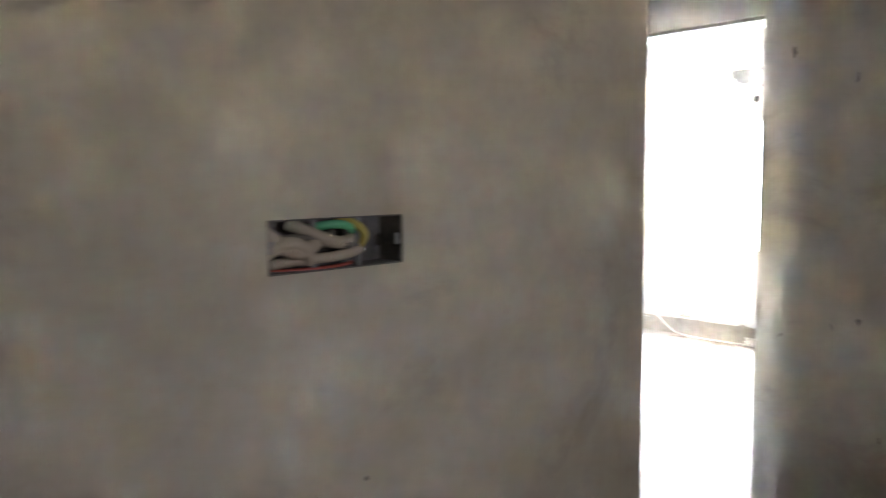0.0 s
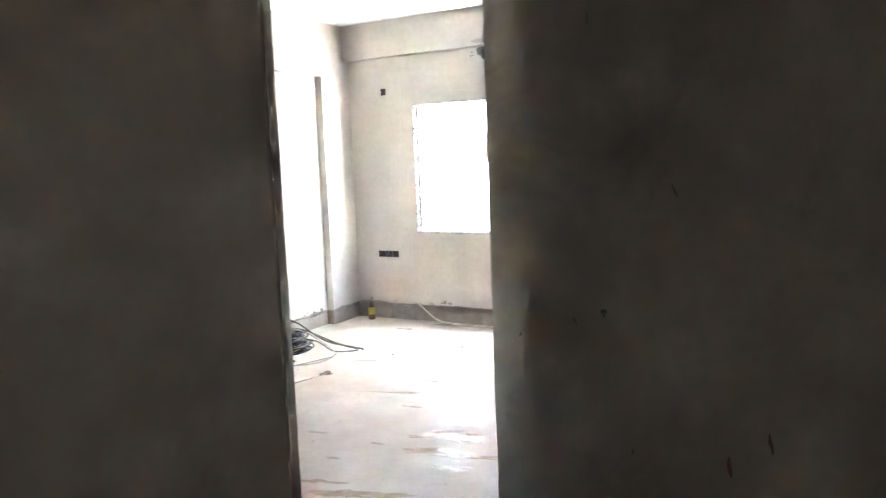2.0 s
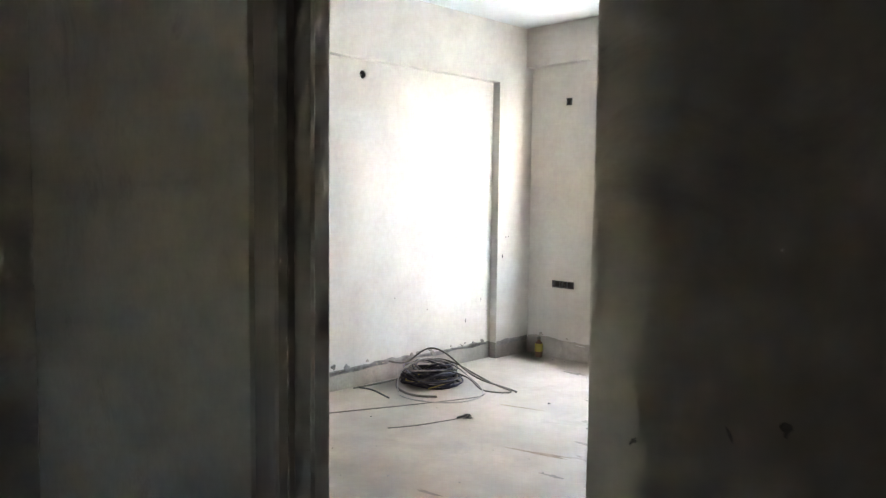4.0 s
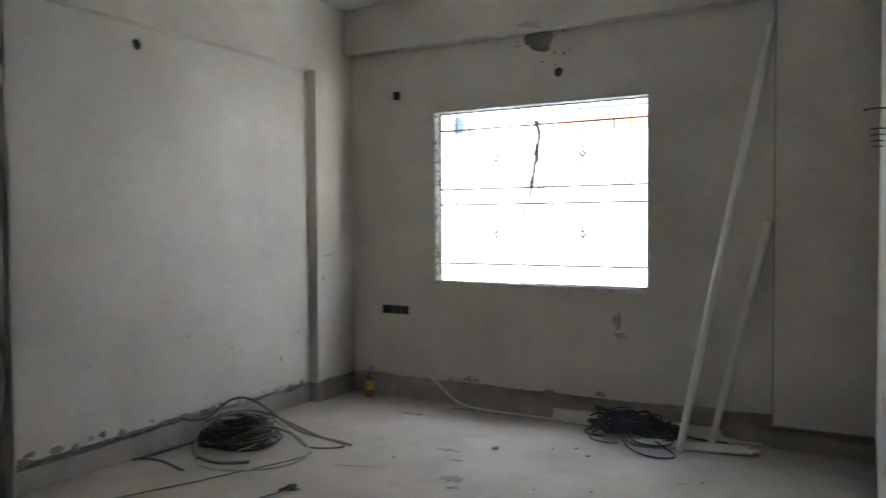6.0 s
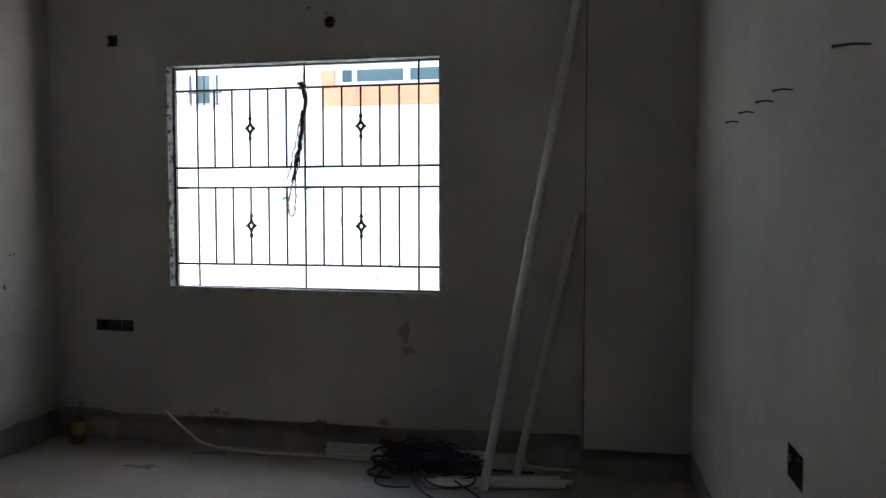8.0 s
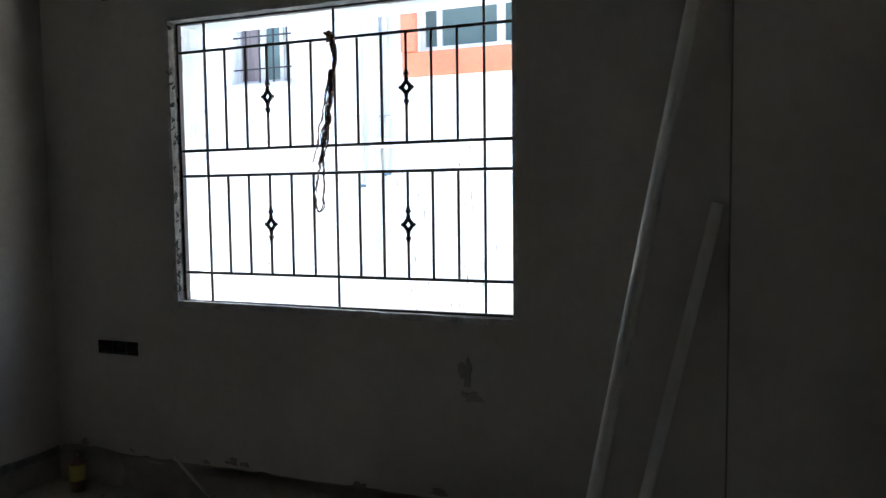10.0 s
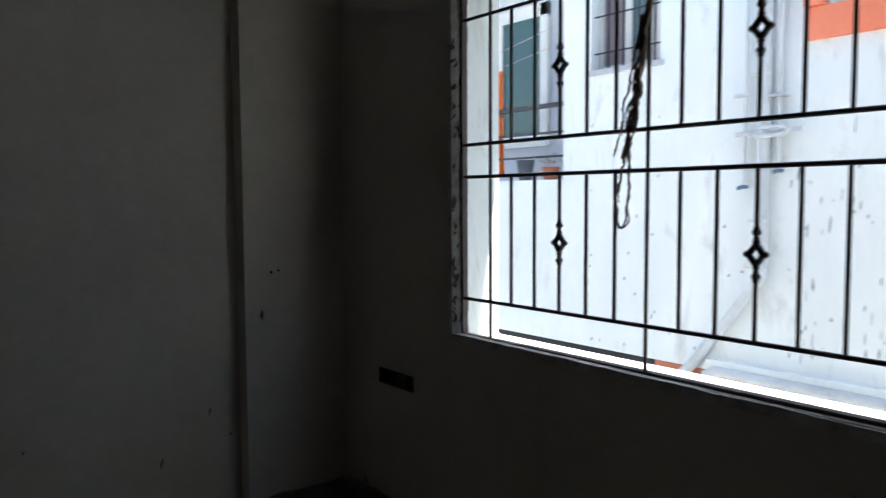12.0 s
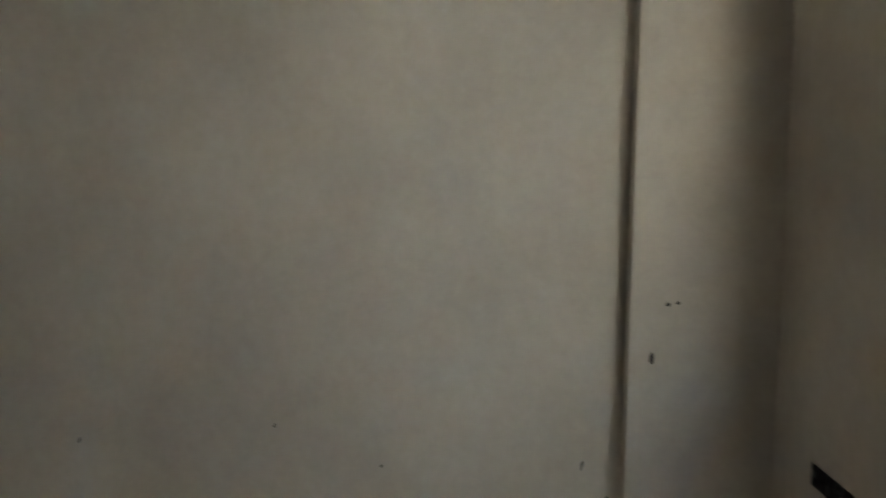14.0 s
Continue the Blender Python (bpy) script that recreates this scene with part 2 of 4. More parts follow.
HOLES_N = [(0.284, 0.516, 0.616, 0.678), (0.394, 0.454, 2.188, 2.25), (1.642, 1.712, 2.228, 2.298)]   # socket box, square box, round box
HOLE_W = (-1.905, -1.835, 2.235, 2.305)
HOLE_E = (-1.93, -1.79, 0.64, 0.725)
HALL_BOX = (-6.37, -6.145, 1.437, 1.508)

# window wall: masonry core with the opening, plaster coat in front, beam and corner column
wall_north = tagged(panel("wall_north", BANDM, lambda u, v, d: (u, SK + d, v), (-0.3, 3.75), (-0.6, ZC + 0.5), 0.21 - SK, [(WIN[0], WIN[1], 0.82, WIN[3]), *HOLES_N]),
                    "grey plastered wall with a barred window opening", "wall", kind="structure")
panel("plaster_coat", PLASTER, lambda u, v, d: (u, d, v), (0.0, 2.98), (BAND, 2.555), SK - 0.001, [WIN, *HOLES_N], 0.06, jag, wall_north)
part("beam", box(bmesh.new(), XP, 3.49, -0.09, SK - 0.001, 2.535, ZC, 0.004), PLASTER, wall_north)
panel("column", PLASTER, lambda u, v, d: (u, -0.088 + d, v), (2.98, XR), (BAND - 0.02, 2.536), 0.1, (), 0.06,
      lambda u, v, d: (u, v + (0.014 * noise.noise(Vector((u * 11, 8.1, 0))) if v < 0.14 else 0), d), wall_north)
bm = bmesh.new()
slab(bm, lambda u, v, d: (2.981 + u + 0.0015 * noise.noise(Vector((v * 5, 3.3, 0))), -0.0895 + d, v), [0.0, 0.006], cut(0.13, 2.53, 0.05), 0.002)
part("joint", bm, PIT, wall_north)
part("column_foot", box(bmesh.new(), 2.985, XR, -0.076, 0.0, 0.0, 0.15), BANDM, wall_north)
part("inner_sill", box(bmesh.new(), 0.745, 2.258, SK - 0.002, 0.082, 0.82, 0.868, 0.002), BANDM, wall_north)
part("sunshade", box(bmesh.new(), 0.5, 2.5, 0.21, 0.30, 2.07, 2.16, 0.005), WHITE_OUT, wall_north)
for nm, a in (("sill", (0.74, 2.26, 0.082, 0.222, 0.80, 0.848)), ("reveal", (0.73, 0.755, 0.047, 0.212, 0.848, 2.066)),
              ("reveal", (2.252, 2.27, 0.047, 0.212, 0.848, 2.066)), ("lintel", (0.74, 2.26, 0.045, 0.212, 2.058, 2.08))):
    part(nm, box(bmesh.new(), *a, 0.003), WHITE_OUT, wall_north)


def rough_edge(name, start, end, width, inward, seed, material=None, under=0.012):
    """The broken plaster arris along one side of the window opening."""
    bm = bmesh.new()
    a, c, inw = Vector(start), Vector(end), Vector(inward)
    n = int((c - a).length / 0.02)
    rings = []
    for i in range(n + 1):
        p = a.lerp(c, i / n)
        k = noise.noise(Vector((i * 0.31, seed, 0.5))) * 0.5 + noise.noise(Vector((i * 0.9, seed, 3.5))) * 0.4
        w = width * (1 + 0.35 * k)
        d = 0.046 + 0.003 * k
        rings.append([bm.verts.new(p + Vector((0, -0.001 + 0.002 * k, 0)) - inw * under), bm.verts.new(p + inw * (0.004 * (1 + k))),
                      bm.verts.new(p + inw * (w * 0.55) + Vector((0, 0.014 + 0.004 * k, 0))), bm.verts.new(p + inw * w + Vector((0, d, 0))),
                      bm.verts.new(p - inw * under + Vector((0, d, 0)))])
    for r, q in zip(rings, rings[1:]):
        for j in range(5):
            bm.faces.new([r[j], r[(j + 1) % 5], q[(j + 1) % 5], q[j]])
    for r in (rings[0], rings[-1]):
        bm.faces.new(r)
    bmesh.ops.recalc_face_normals(bm, faces=bm.faces[:])
    return part(name, bm, material or ARRIS, wall_north)


rough_edge("plaster_edge", (0.742, 0, 0.86), (0.742, 0, 2.075), 0.034, (1, 0, 0), 1.3)
er = random.Random(31)
spots = bmesh.new()
for i in range(130):
    z = er.uniform(0.90, 2.05)
    w = er.uniform(0.1, 0.9)
    blob(spots, (0.742 + 0.004 + 0.028 * w, 0.046 * w + 0.0005, z), (0.62, 0.78, 0), (er.uniform(-0.3, 0.3), 0, 1), (0.78, -0.62, 0), er.uniform(0.004, 0.013), er.uniform(0.006, 0.030), 0.003, i * 1.37, 9, 0.8)
part("broken_spots", spots, DARKM, wall_north)
rough_edge("plaster_edge", (2.26, 0, 0.86), (2.26, 0, 2.075), 0.010, (-1, 0, 0), 5.1)
rough_edge("plaster_edge", (0.74, 0, 0.871), (2.256, 0, 0.860), 0.008, (0, 0, 1), 9.4, ARRIS, 0.021)
rough_edge("plaster_edge", (0.74, 0, 2.072), (2.262, 0, 2.072), 0.020, (0, 0, -1), 12.2)

wall_west = tagged(panel("wall_west", BANDM, lambda u, v, d: (XL - SK - d, u, v), (-4.3, SK), (0.0, ZC), 0.22, [HOLE_W]), "grey-white plastered wall with a shallow recessed panel", "wall", kind="structure")
panel("plaster_coat", PLASTER, lambda u, v, d: (XL - d, u, v), (-4.3, -0.43), (BAND, 2.37), SK - 0.001, [HOLE_W], 0.06, jag, wall_west)
part("beam", box(bmesh.new(), XL - SK, XP, -4.3, SK, 2.37, ZC, 0.006), PLASTER, wall_west)
panel("pier", PLASTER, lambda u, v, d: (XP - d, u, v), (-0.44, 0.0), (BAND - 0.005, 2.372), 0.085, (), 0.06, jag, wall_west)
part("pier_foot", box(bmesh.new(), XL - 0.03, XP - 0.012, -0.435, 0.0, 0.0, BAND + 0.03), BANDM, wall_west)

wall_east = tagged(panel("wall_east", BANDM, lambda u, v, d: (XR + SK + d, u, v), (-4.14, SK), (0.0, ZC), 0.24, [HOLE_E]), "pale plastered wall with nicks and a socket hole", "wall", kind="structure")
panel("plaster_coat", PLASTER, lambda u, v, d: (XR + d, u, v), (-4.14, 0.0), (BAND, ZC), SK - 0.001, [HOLE_E], 0.06, jag, wall_east)
part("beam", box(bmesh.new(), 3.40, XR, -4.12, -0.09, 2.43, ZC, 0.006), PLASTER, wall_east)

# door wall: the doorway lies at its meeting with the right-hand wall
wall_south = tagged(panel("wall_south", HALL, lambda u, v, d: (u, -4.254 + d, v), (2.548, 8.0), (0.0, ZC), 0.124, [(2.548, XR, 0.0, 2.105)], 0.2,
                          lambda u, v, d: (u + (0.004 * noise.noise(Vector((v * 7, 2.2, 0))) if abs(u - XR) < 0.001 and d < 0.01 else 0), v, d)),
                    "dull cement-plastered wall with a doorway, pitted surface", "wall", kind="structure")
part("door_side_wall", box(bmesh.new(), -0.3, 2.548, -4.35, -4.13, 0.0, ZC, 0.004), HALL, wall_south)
panel("inner_plaster", PLASTER, lambda u, v, d: (u, -4.13 + d, v), (0.0, XR), (0.0, ZC), 0.006, [(2.56, XR, 0.0, 2.105)], parent=wall_south)

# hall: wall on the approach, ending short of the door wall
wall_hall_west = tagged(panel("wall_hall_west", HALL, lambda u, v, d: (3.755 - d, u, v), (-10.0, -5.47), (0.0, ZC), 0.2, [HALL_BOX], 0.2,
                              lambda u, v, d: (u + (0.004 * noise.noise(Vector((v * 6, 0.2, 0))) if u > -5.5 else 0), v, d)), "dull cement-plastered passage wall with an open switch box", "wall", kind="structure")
# unseen wall; its hole is made up to hold the hall's fill lamp
wall_hall_east = tagged(panel("wall_hall_east", HALL, lambda u, v, d: (6.6 + d, u, v), (-10.0, -4.25), (0.0, ZC), 0.2, [FILL_HOLE]), "plain unseen cement-plastered hall wall with a hole added for the fill lamp", "wall", kind="structure")
# openings in these two unseen walls are invented, sized to light passage and lobby
wall_hall_south = tagged(panel("wall_hall_south", HALL, lambda u, v, d: (u, -10.0 - d, v), (-3.0, 8.0), (0.0, ZC), 0.2, [(3.32, 3.55, 1.1, 1.68), (6.16, 6.27, 1.2, 1.45)]), "plain unseen cement-plastered hall wall with two openings added to let light in", "wall", kind="structure")
wall_lobby_west = tagged(panel("wall_lobby_west", HALL, lambda u, v, d: (0.9 - d, u, v), (-10.0, -4.25), (0.0, ZC), 0.2, [(-5.0, -4.8, 1.2, 1.5)]), "plain unseen cement-plastered lobby wall with an opening added to let light in", "wall", kind="structure")

# ---- mortar smear along the top of the bare band, darkened for the lip's shadow ----
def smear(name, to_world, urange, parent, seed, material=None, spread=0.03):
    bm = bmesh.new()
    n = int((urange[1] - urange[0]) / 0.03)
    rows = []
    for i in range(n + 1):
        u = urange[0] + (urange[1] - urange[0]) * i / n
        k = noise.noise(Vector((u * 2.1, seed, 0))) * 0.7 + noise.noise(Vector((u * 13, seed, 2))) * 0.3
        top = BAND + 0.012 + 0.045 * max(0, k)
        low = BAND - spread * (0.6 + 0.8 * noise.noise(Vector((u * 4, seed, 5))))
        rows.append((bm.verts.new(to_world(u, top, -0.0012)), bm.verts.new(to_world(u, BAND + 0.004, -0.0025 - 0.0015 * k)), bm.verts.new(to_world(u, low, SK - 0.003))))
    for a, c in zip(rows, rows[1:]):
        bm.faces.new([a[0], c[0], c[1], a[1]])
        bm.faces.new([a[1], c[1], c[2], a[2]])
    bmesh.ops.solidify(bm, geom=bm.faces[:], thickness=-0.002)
    part(name, bm, material or MORTAR_SHADE, parent)


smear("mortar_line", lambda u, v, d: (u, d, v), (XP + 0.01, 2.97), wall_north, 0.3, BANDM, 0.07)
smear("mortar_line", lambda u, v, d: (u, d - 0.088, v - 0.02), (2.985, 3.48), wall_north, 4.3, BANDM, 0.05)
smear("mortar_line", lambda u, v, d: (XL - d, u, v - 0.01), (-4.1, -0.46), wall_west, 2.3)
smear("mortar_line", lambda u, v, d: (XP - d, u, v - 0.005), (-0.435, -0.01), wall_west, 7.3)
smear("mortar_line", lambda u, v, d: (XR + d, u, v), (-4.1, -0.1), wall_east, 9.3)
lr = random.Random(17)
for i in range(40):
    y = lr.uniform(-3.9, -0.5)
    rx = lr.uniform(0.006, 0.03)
    part("mortar_lump", blob(bmesh.new(), (XL, y, BAND + lr.uniform(-0.005, 0.035)), (0, 1, 0), (0, 0, 1), (1, 0, 0), rx, rx * lr.uniform(0.4, 0.9), 0.005, i * 1.9, 12, 0.7), BANDM if i % 2 else MORTAR_SHADE, wall_west)
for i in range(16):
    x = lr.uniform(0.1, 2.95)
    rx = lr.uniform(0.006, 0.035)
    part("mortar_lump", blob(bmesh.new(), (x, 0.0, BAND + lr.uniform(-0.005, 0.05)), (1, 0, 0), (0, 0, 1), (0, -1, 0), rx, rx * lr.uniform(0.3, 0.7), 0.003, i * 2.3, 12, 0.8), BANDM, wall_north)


# ---- door frame ----
def extrude_z(profile, z0, z1):
    bm = bmesh.new()
    lo = [bm.verts.new((x, y, z0)) for x, y in profile]
    hi = [bm.verts.new((x, y, z1)) for x, y in profile]
    n = len(profile)
    for i in range(n):
        bm.faces.new([lo[i], lo[(i + 1) % n], hi[(i + 1) % n], hi[i]])
    bm.faces.new(lo)
    bm.faces.new(hi)
    bmesh.ops.recalc_face_normals(bm, faces=bm.faces[:])
    return bm


door_frame = tagged(empty("door_1", "unfinished dark wooden door frame with a rebate, no leaf hung", "door frame"), kind="structure")
post = extrude_z([(2.54, -4.335), (2.638, -4.335), (2.645, -4.328), (2.645, -4.302), (2.640, -4.296), (2.628, -4.293), (2.628, -4.270), (2.697, -4.270), (2.704, -4.263),
                  (2.704, -4.220), (2.698, -4.214), (2.54, -4.214)], 0.0, 2.10)
part("post", post, WOOD, door_frame)
part("post", box(bmesh.new(), 3.486, 3.55, -4.243, -4.15, 0.0, 2.10, 0.002), WOOD, door_frame)
part("head", box(bmesh.new(), 2.68, 3.489, -4.248, -4.14, 2.093, 2.112, 0.003), WOOD, door_frame)


# ---- wall boxes ----
def wall_box(name, label, to_world, hole, deep, wires=(), modules=3, category="socket box"):
    """An open flush metal box set in a wall: shell, module bars, lugs, loose wires."""
    u0, u1, v0, v1 = hole
    ob = empty(name, label, category)
    bm = bmesh.new()
    t = 0.002
    def piece(a0, a1, b0, b1, d0, d1):
        vs = [bm.verts.new(to_world(u, v, d)) for u in (a0, a1) for v in (b0, b1) for d in (d0, d1)]
        for f in ((0, 1, 3, 2), (4, 6, 7, 5), (0, 4, 5, 1), (2, 3, 7, 6), (0, 2, 6, 4), (1, 5, 7, 3)):
            bm.faces.new([vs[k] for k in f])
    piece(u0, u1, v0, v1, deep, deep + t)
    piece(u0, u0 + t, v0, v1, 0.002, deep)
    piece(u1 - t, u1, v0, v1, 0.002, deep)
    piece(u0, u1, v0, v0 + t, 0.002, deep)
    piece(u0, u1, v1 - t, v1, 0.002, deep)
    bmesh.ops.recalc_face_normals(bm, faces=bm.faces[:])
    # box inside coloured dark to imitate the shade in it
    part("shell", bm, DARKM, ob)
    for k in range(1, modules):
        bm = bmesh.new()
        u = u0 + (u1 - u0) * k / modules
        piece(u - 0.004, u + 0.004, v0 + 0.002, v1 - 0.002, 0.008, 0.012)
        bmesh.ops.recalc_face_normals(bm, faces=bm.faces[:])
        part("module_bar", bm, STEEL, ob)
    for u in (u0 + 0.006, u1 - 0.006):
        bm = bmesh.new()
        vm = (v0 + v1) / 2
        piece(u - 0.005, u + 0.005, vm - 0.008, vm + 0.008, 0.004, 0.007)
        bmesh.ops.recalc_face_normals(bm, faces=bm.faces[:])
        part("lug", bm, STEEL, ob)
    for m, r, pts in wires:
        tube("wire", [to_world(u0 + (u1 - u0) * a, v0 + (v1 - v0) * c, d) for a, c, d in pts], r, m, ob)
    return ob


wall_box("socket_box", "open grey three-module socket box sunk in the plaster", lambda u, v, d: (u, d, v), HOLES_N[0], 0.05,
         [(GREYC, 0.002, [(0.35, 0.5, 0.045), (0.4, 0.7, 0.02), (0.5, 0.45, 0.012), (0.55, 0.3, 0.03)]), (STEEL, 0.006, [(0.38, 0.2, 0.03), (0.4, 0.5, 0.016), (0.42, 0.75, 0.03)])])
wall_box("socket_box", "small square junction box sunk in the plaster", lambda u, v, d: (u, d, v), HOLES_N[1], 0.05, [(CREAM, 0.0016, [(0.6, 0.1, 0.045), (0.7, 0.4, 0.02), (0.8, 0.2, 0.012)])], 1)
wall_box("socket_box", "small broken socket hole in the pale wall", lambda u, v, d: (XR + d, u, v), HOLE_E, 0.05, [(STEEL, 0.002, [(0.3, 1.0, 0.01), (0.35, 0.8, -0.012), (0.45, 0.7, 0.01)])], 1)
wall_box("switch_box", "open switch box with loose coloured wires", lambda u, v, d: (3.755 - d, u, v), HALL_BOX, 0.05,
         [(CREAM, 0.011, [(0.03, 0.8, 0.03), (0.10, 0.45, -0.004), (0.20, 0.25, -0.006), (0.36, 0.55, 0.012)]),
          (CREAM, 0.009, [(0.22, 0.9, 0.03), (0.34, 0.65, -0.003), (0.48, 0.40, -0.005), (0.64, 0.55, 0.02)]),
          (CREAM, 0.010, [(0.02, 0.35, 0.02), (0.12, 0.7, -0.006), (0.25, 0.55, -0.008), (0.3, 0.2, 0.01)]),
          (CREAM, 0.007, [(0.1, 0.15, 0.03), (0.3, 0.3, -0.004), (0.5, 0.2, -0.006), (0.7, 0.35, 0.015)]),
          (GREEN, 0.006, [(0.3, 0.75, 0.03), (0.42, 0.92, -0.004), (0.55, 0.9, -0.006), (0.66, 0.7, 0.02)]),
          (YELLOW, 0.006, [(0.58, 0.95, 0.03), (0.68, 0.85, -0.004), (0.72, 0.6, -0.006), (0.68, 0.35, 0.02)]),
          (GREYC, 0.006, [(0.3, 0.45, 0.03), (0.42, 0.55, -0.002), (0.55, 0.5, -0.003), (0.66, 0.4, 0.02)]),
          (GREYC, 0.005, [(0.15, 0.6, 0.03), (0.3, 0.75, 0.0), (0.38, 0.45, -0.003), (0.5, 0.7, 0.02)]),
          (RED, 0.003, [(0.1, 0.02, 0.03), (0.3, 0.05, 0.0), (0.5, 0.02, 0.004), (0.68, 0.06, 0.03)])], 3, "switch box")


def round_box(label, to_world, centre, r, half):
    """A round conduit outlet: plaster collar round a dark tube."""
    ob = empty("conduit_outlet", label, "conduit outlet")
    bm = bmesh.new()
    u, v = centre
    n = 24
    ring, sq, back = [], [], []
    for i in range(n):
        a = 2 * math.pi * i / n
        c, s = math.cos(a), math.sin(a)
        k = r * (1 + 0.08 * noise.noise(Vector((c * 2, s * 2, u))))
        m = half / max(abs(c), abs(s))
        ring.append(bm.verts.new(to_world(u + c * k, v + s * k, -0.001)))
        sq.append(bm.verts.new(to_world(u + c * m * 1.08, v + s * m * 1.08, -0.001)))
        back.append(bm.verts.new(to_world(u + c * k, v + s * k, 0.012)))
    for i in range(n):
        j = (i + 1) % n
        bm.faces.new([ring[i], ring[j], sq[j], sq[i]])
        bm.faces.new([ring[i], back[i], back[j], ring[j]])
    part("collar", bm, PLASTER, ob)
    bm = bmesh.new()
    a0 = [bm.verts.new(to_world(u + r * 1.01 * math.cos(2 * math.pi * i / n), v + r * 1.01 * math.sin(2 * math.pi * i / n), 0.010)) for i in range(n)]
    a1 = [bm.verts.new(to_world(u + r * math.cos(2 * math.pi * i / n), v + r * math.sin(2 * math.pi * i / n), 0.06)) for i in range(n)]
    for i in range(n):
        bm.faces.new([a0[i], a0[(i + 1) % n], a1[(i + 1) % n], a1[i]])
    bm.faces.new(a1)
    # near-black cup: the hollow's shade is painted in
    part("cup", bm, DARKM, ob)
    tube("wire", [to_world(u - r * 0.5, v, 0.05), to_world(u - r * 0.2, v + r * 0.4, 0.015), to_world(u + r * 0.4, v + r * 0.1, 0.02), to_world(u + r * 0.5, v - r * 0.4, 0.05)], 0.0016, CREAM, ob)
    return ob


round_box("round conduit outlet in the plaster above the window", lambda u, v, d: (u, d, v), (1.677, 2.263), 0.031, 0.035)
round_box("round conduit outlet high in the recessed panel", lambda u, v, d: (XL - d, u, v), (-1.87, 2.27), 0.031, 0.035)

# raw patch where the beam was chipped out above the window, with spatter
bm = blob(bmesh.new(), (1.55, 0.0, 2.475), (1, 0, 0), (0, 0, 1), (0, -1, 0), 0.10, 0.068, 0.006, 8.3, 36, 0.3)
part("raw_patch", bm, RAW, wall_north)
bm = blob(bmesh.new(), (1.54, -0.0902, 2.562), (1, 0, 0), (0, 0, 1), (0, -1, 0), 0.06, 0.022, 0.002, 7.9, 44, 1.0)
part("raw_patch", bm, HALL, wall_north)
rnd = random.Random(4)
for i in range(14):
    a = rnd.uniform(0, 6.28)
    q = rnd.uniform(0.11, 0.2)
    p = (1.55 + math.cos(a) * q * 1.2, 2.47 + min(0.06, math.sin(a) * q))
    part("raw_patch", blob(bmesh.new(), (p[0], 0.0, p[1]), (1, 0, 0), (0, 0, 1), (0, -1, 0), rnd.uniform(0.004, 0.012), rnd.uniform(0.004, 0.012), 0.002, i + 0.4, 10, 0.5), RAW, wall_north)
part("raw_patch", blob(bmesh.new(), (2.07, 0.0, 0.66), (1, 0, 0), (0, 0, 1), (0, -1, 0), 0.02, 0.05, 0.0015, 2.4, 20, 0.8), HALL, wall_north)
part("raw_patch", blob(bmesh.new(), (2.09, 0.0, 0.56), (1, 0, 0), (0, 0, 1), (0, -1, 0), 0.035, 0.02, 0.0015, 5.4, 20, 0.8), HALL, wall_north)

# chips and pits in the plaster
for (y, z, h) in ((-0.373, 0.889, 0.018), (-0.30, 1.06, 0.005), (-0.33, 1.055, 0.006)):
    part("chip", blob(bmesh.new(), (XP, y, z), (0, 1, 0), (0, 0, 1), (1, 0, 0), 0.006, h, 0.002, y, 12, 0.5), DARKM, wall_west)
for (y, z, h) in ((-0.562, 0.525, 0.018), (-0.75, 0.36, 0.025), (-1.55, 0.62, 0.008), (-1.2, 0.5, 0.006), (-0.48, 0.42, 0.008), (-2.2, 0.55, 0.01)):
    part("chip", blob(bmesh.new(), (XL, y, z), (0, 1, 0), (0, 0.25, 1), (1, 0, 0), 0.005, h * 0.9, 0.002, y * 3, 12, 0.5), PIT, wall_west)
for i in range(30):
    x, z, h = rnd.uniform(3.54, 5.0), rnd.uniform(0.3, 2.3), rnd.choice([0.006, 0.010, 0.015, 0.024])
    part("chip", blob(bmesh.new(), (x, -4.254, z), (1, 0, rnd.uniform(-0.6, 0.6)), (rnd.uniform(-0.4, 0.4), 0, 1), (0, -1, 0), rnd.uniform(0.003, 0.008), h, 0.002, i * 1.7, 12, 0.6), PIT if i % 11 else RED_CHIP, wall_south)
for i in range(3):
    y, z, h = rnd.uniform(-7.0, -5.6), rnd.uniform(0.5, 2.2), rnd.choice([0.005, 0.008, 0.014])
    part("chip", blob(bmesh.new(), (3.755, y, z), (0, 1, 0), (0, rnd.uniform(-0.4, 0.4), 1), (1, 0, 0), 0.004, h * 0.7, 0.002, i * 2.3, 12, 0.6), PIT, wall_hall_west)
for (y, z, h) in ((-2.6, 1.28, 0.03), (-2.8, 1.2, 0.015), (-2.55, 0.95, 0.012), (-2.95, 0.9, 0.01), (-2.35, 0.62, 0.02)):
    part("chip", blob(bmesh.new(), (XR, y, z), (0, 1, 0), (0, 0.1, 1), (-1, 0, 0), 0.008, h, 0.002, y, 12, 0.6), HALL, wall_east)

# nails driven into the right-hand wall
nail_length = (0.062, 0.045, 0.043, 0.042, 0.038)
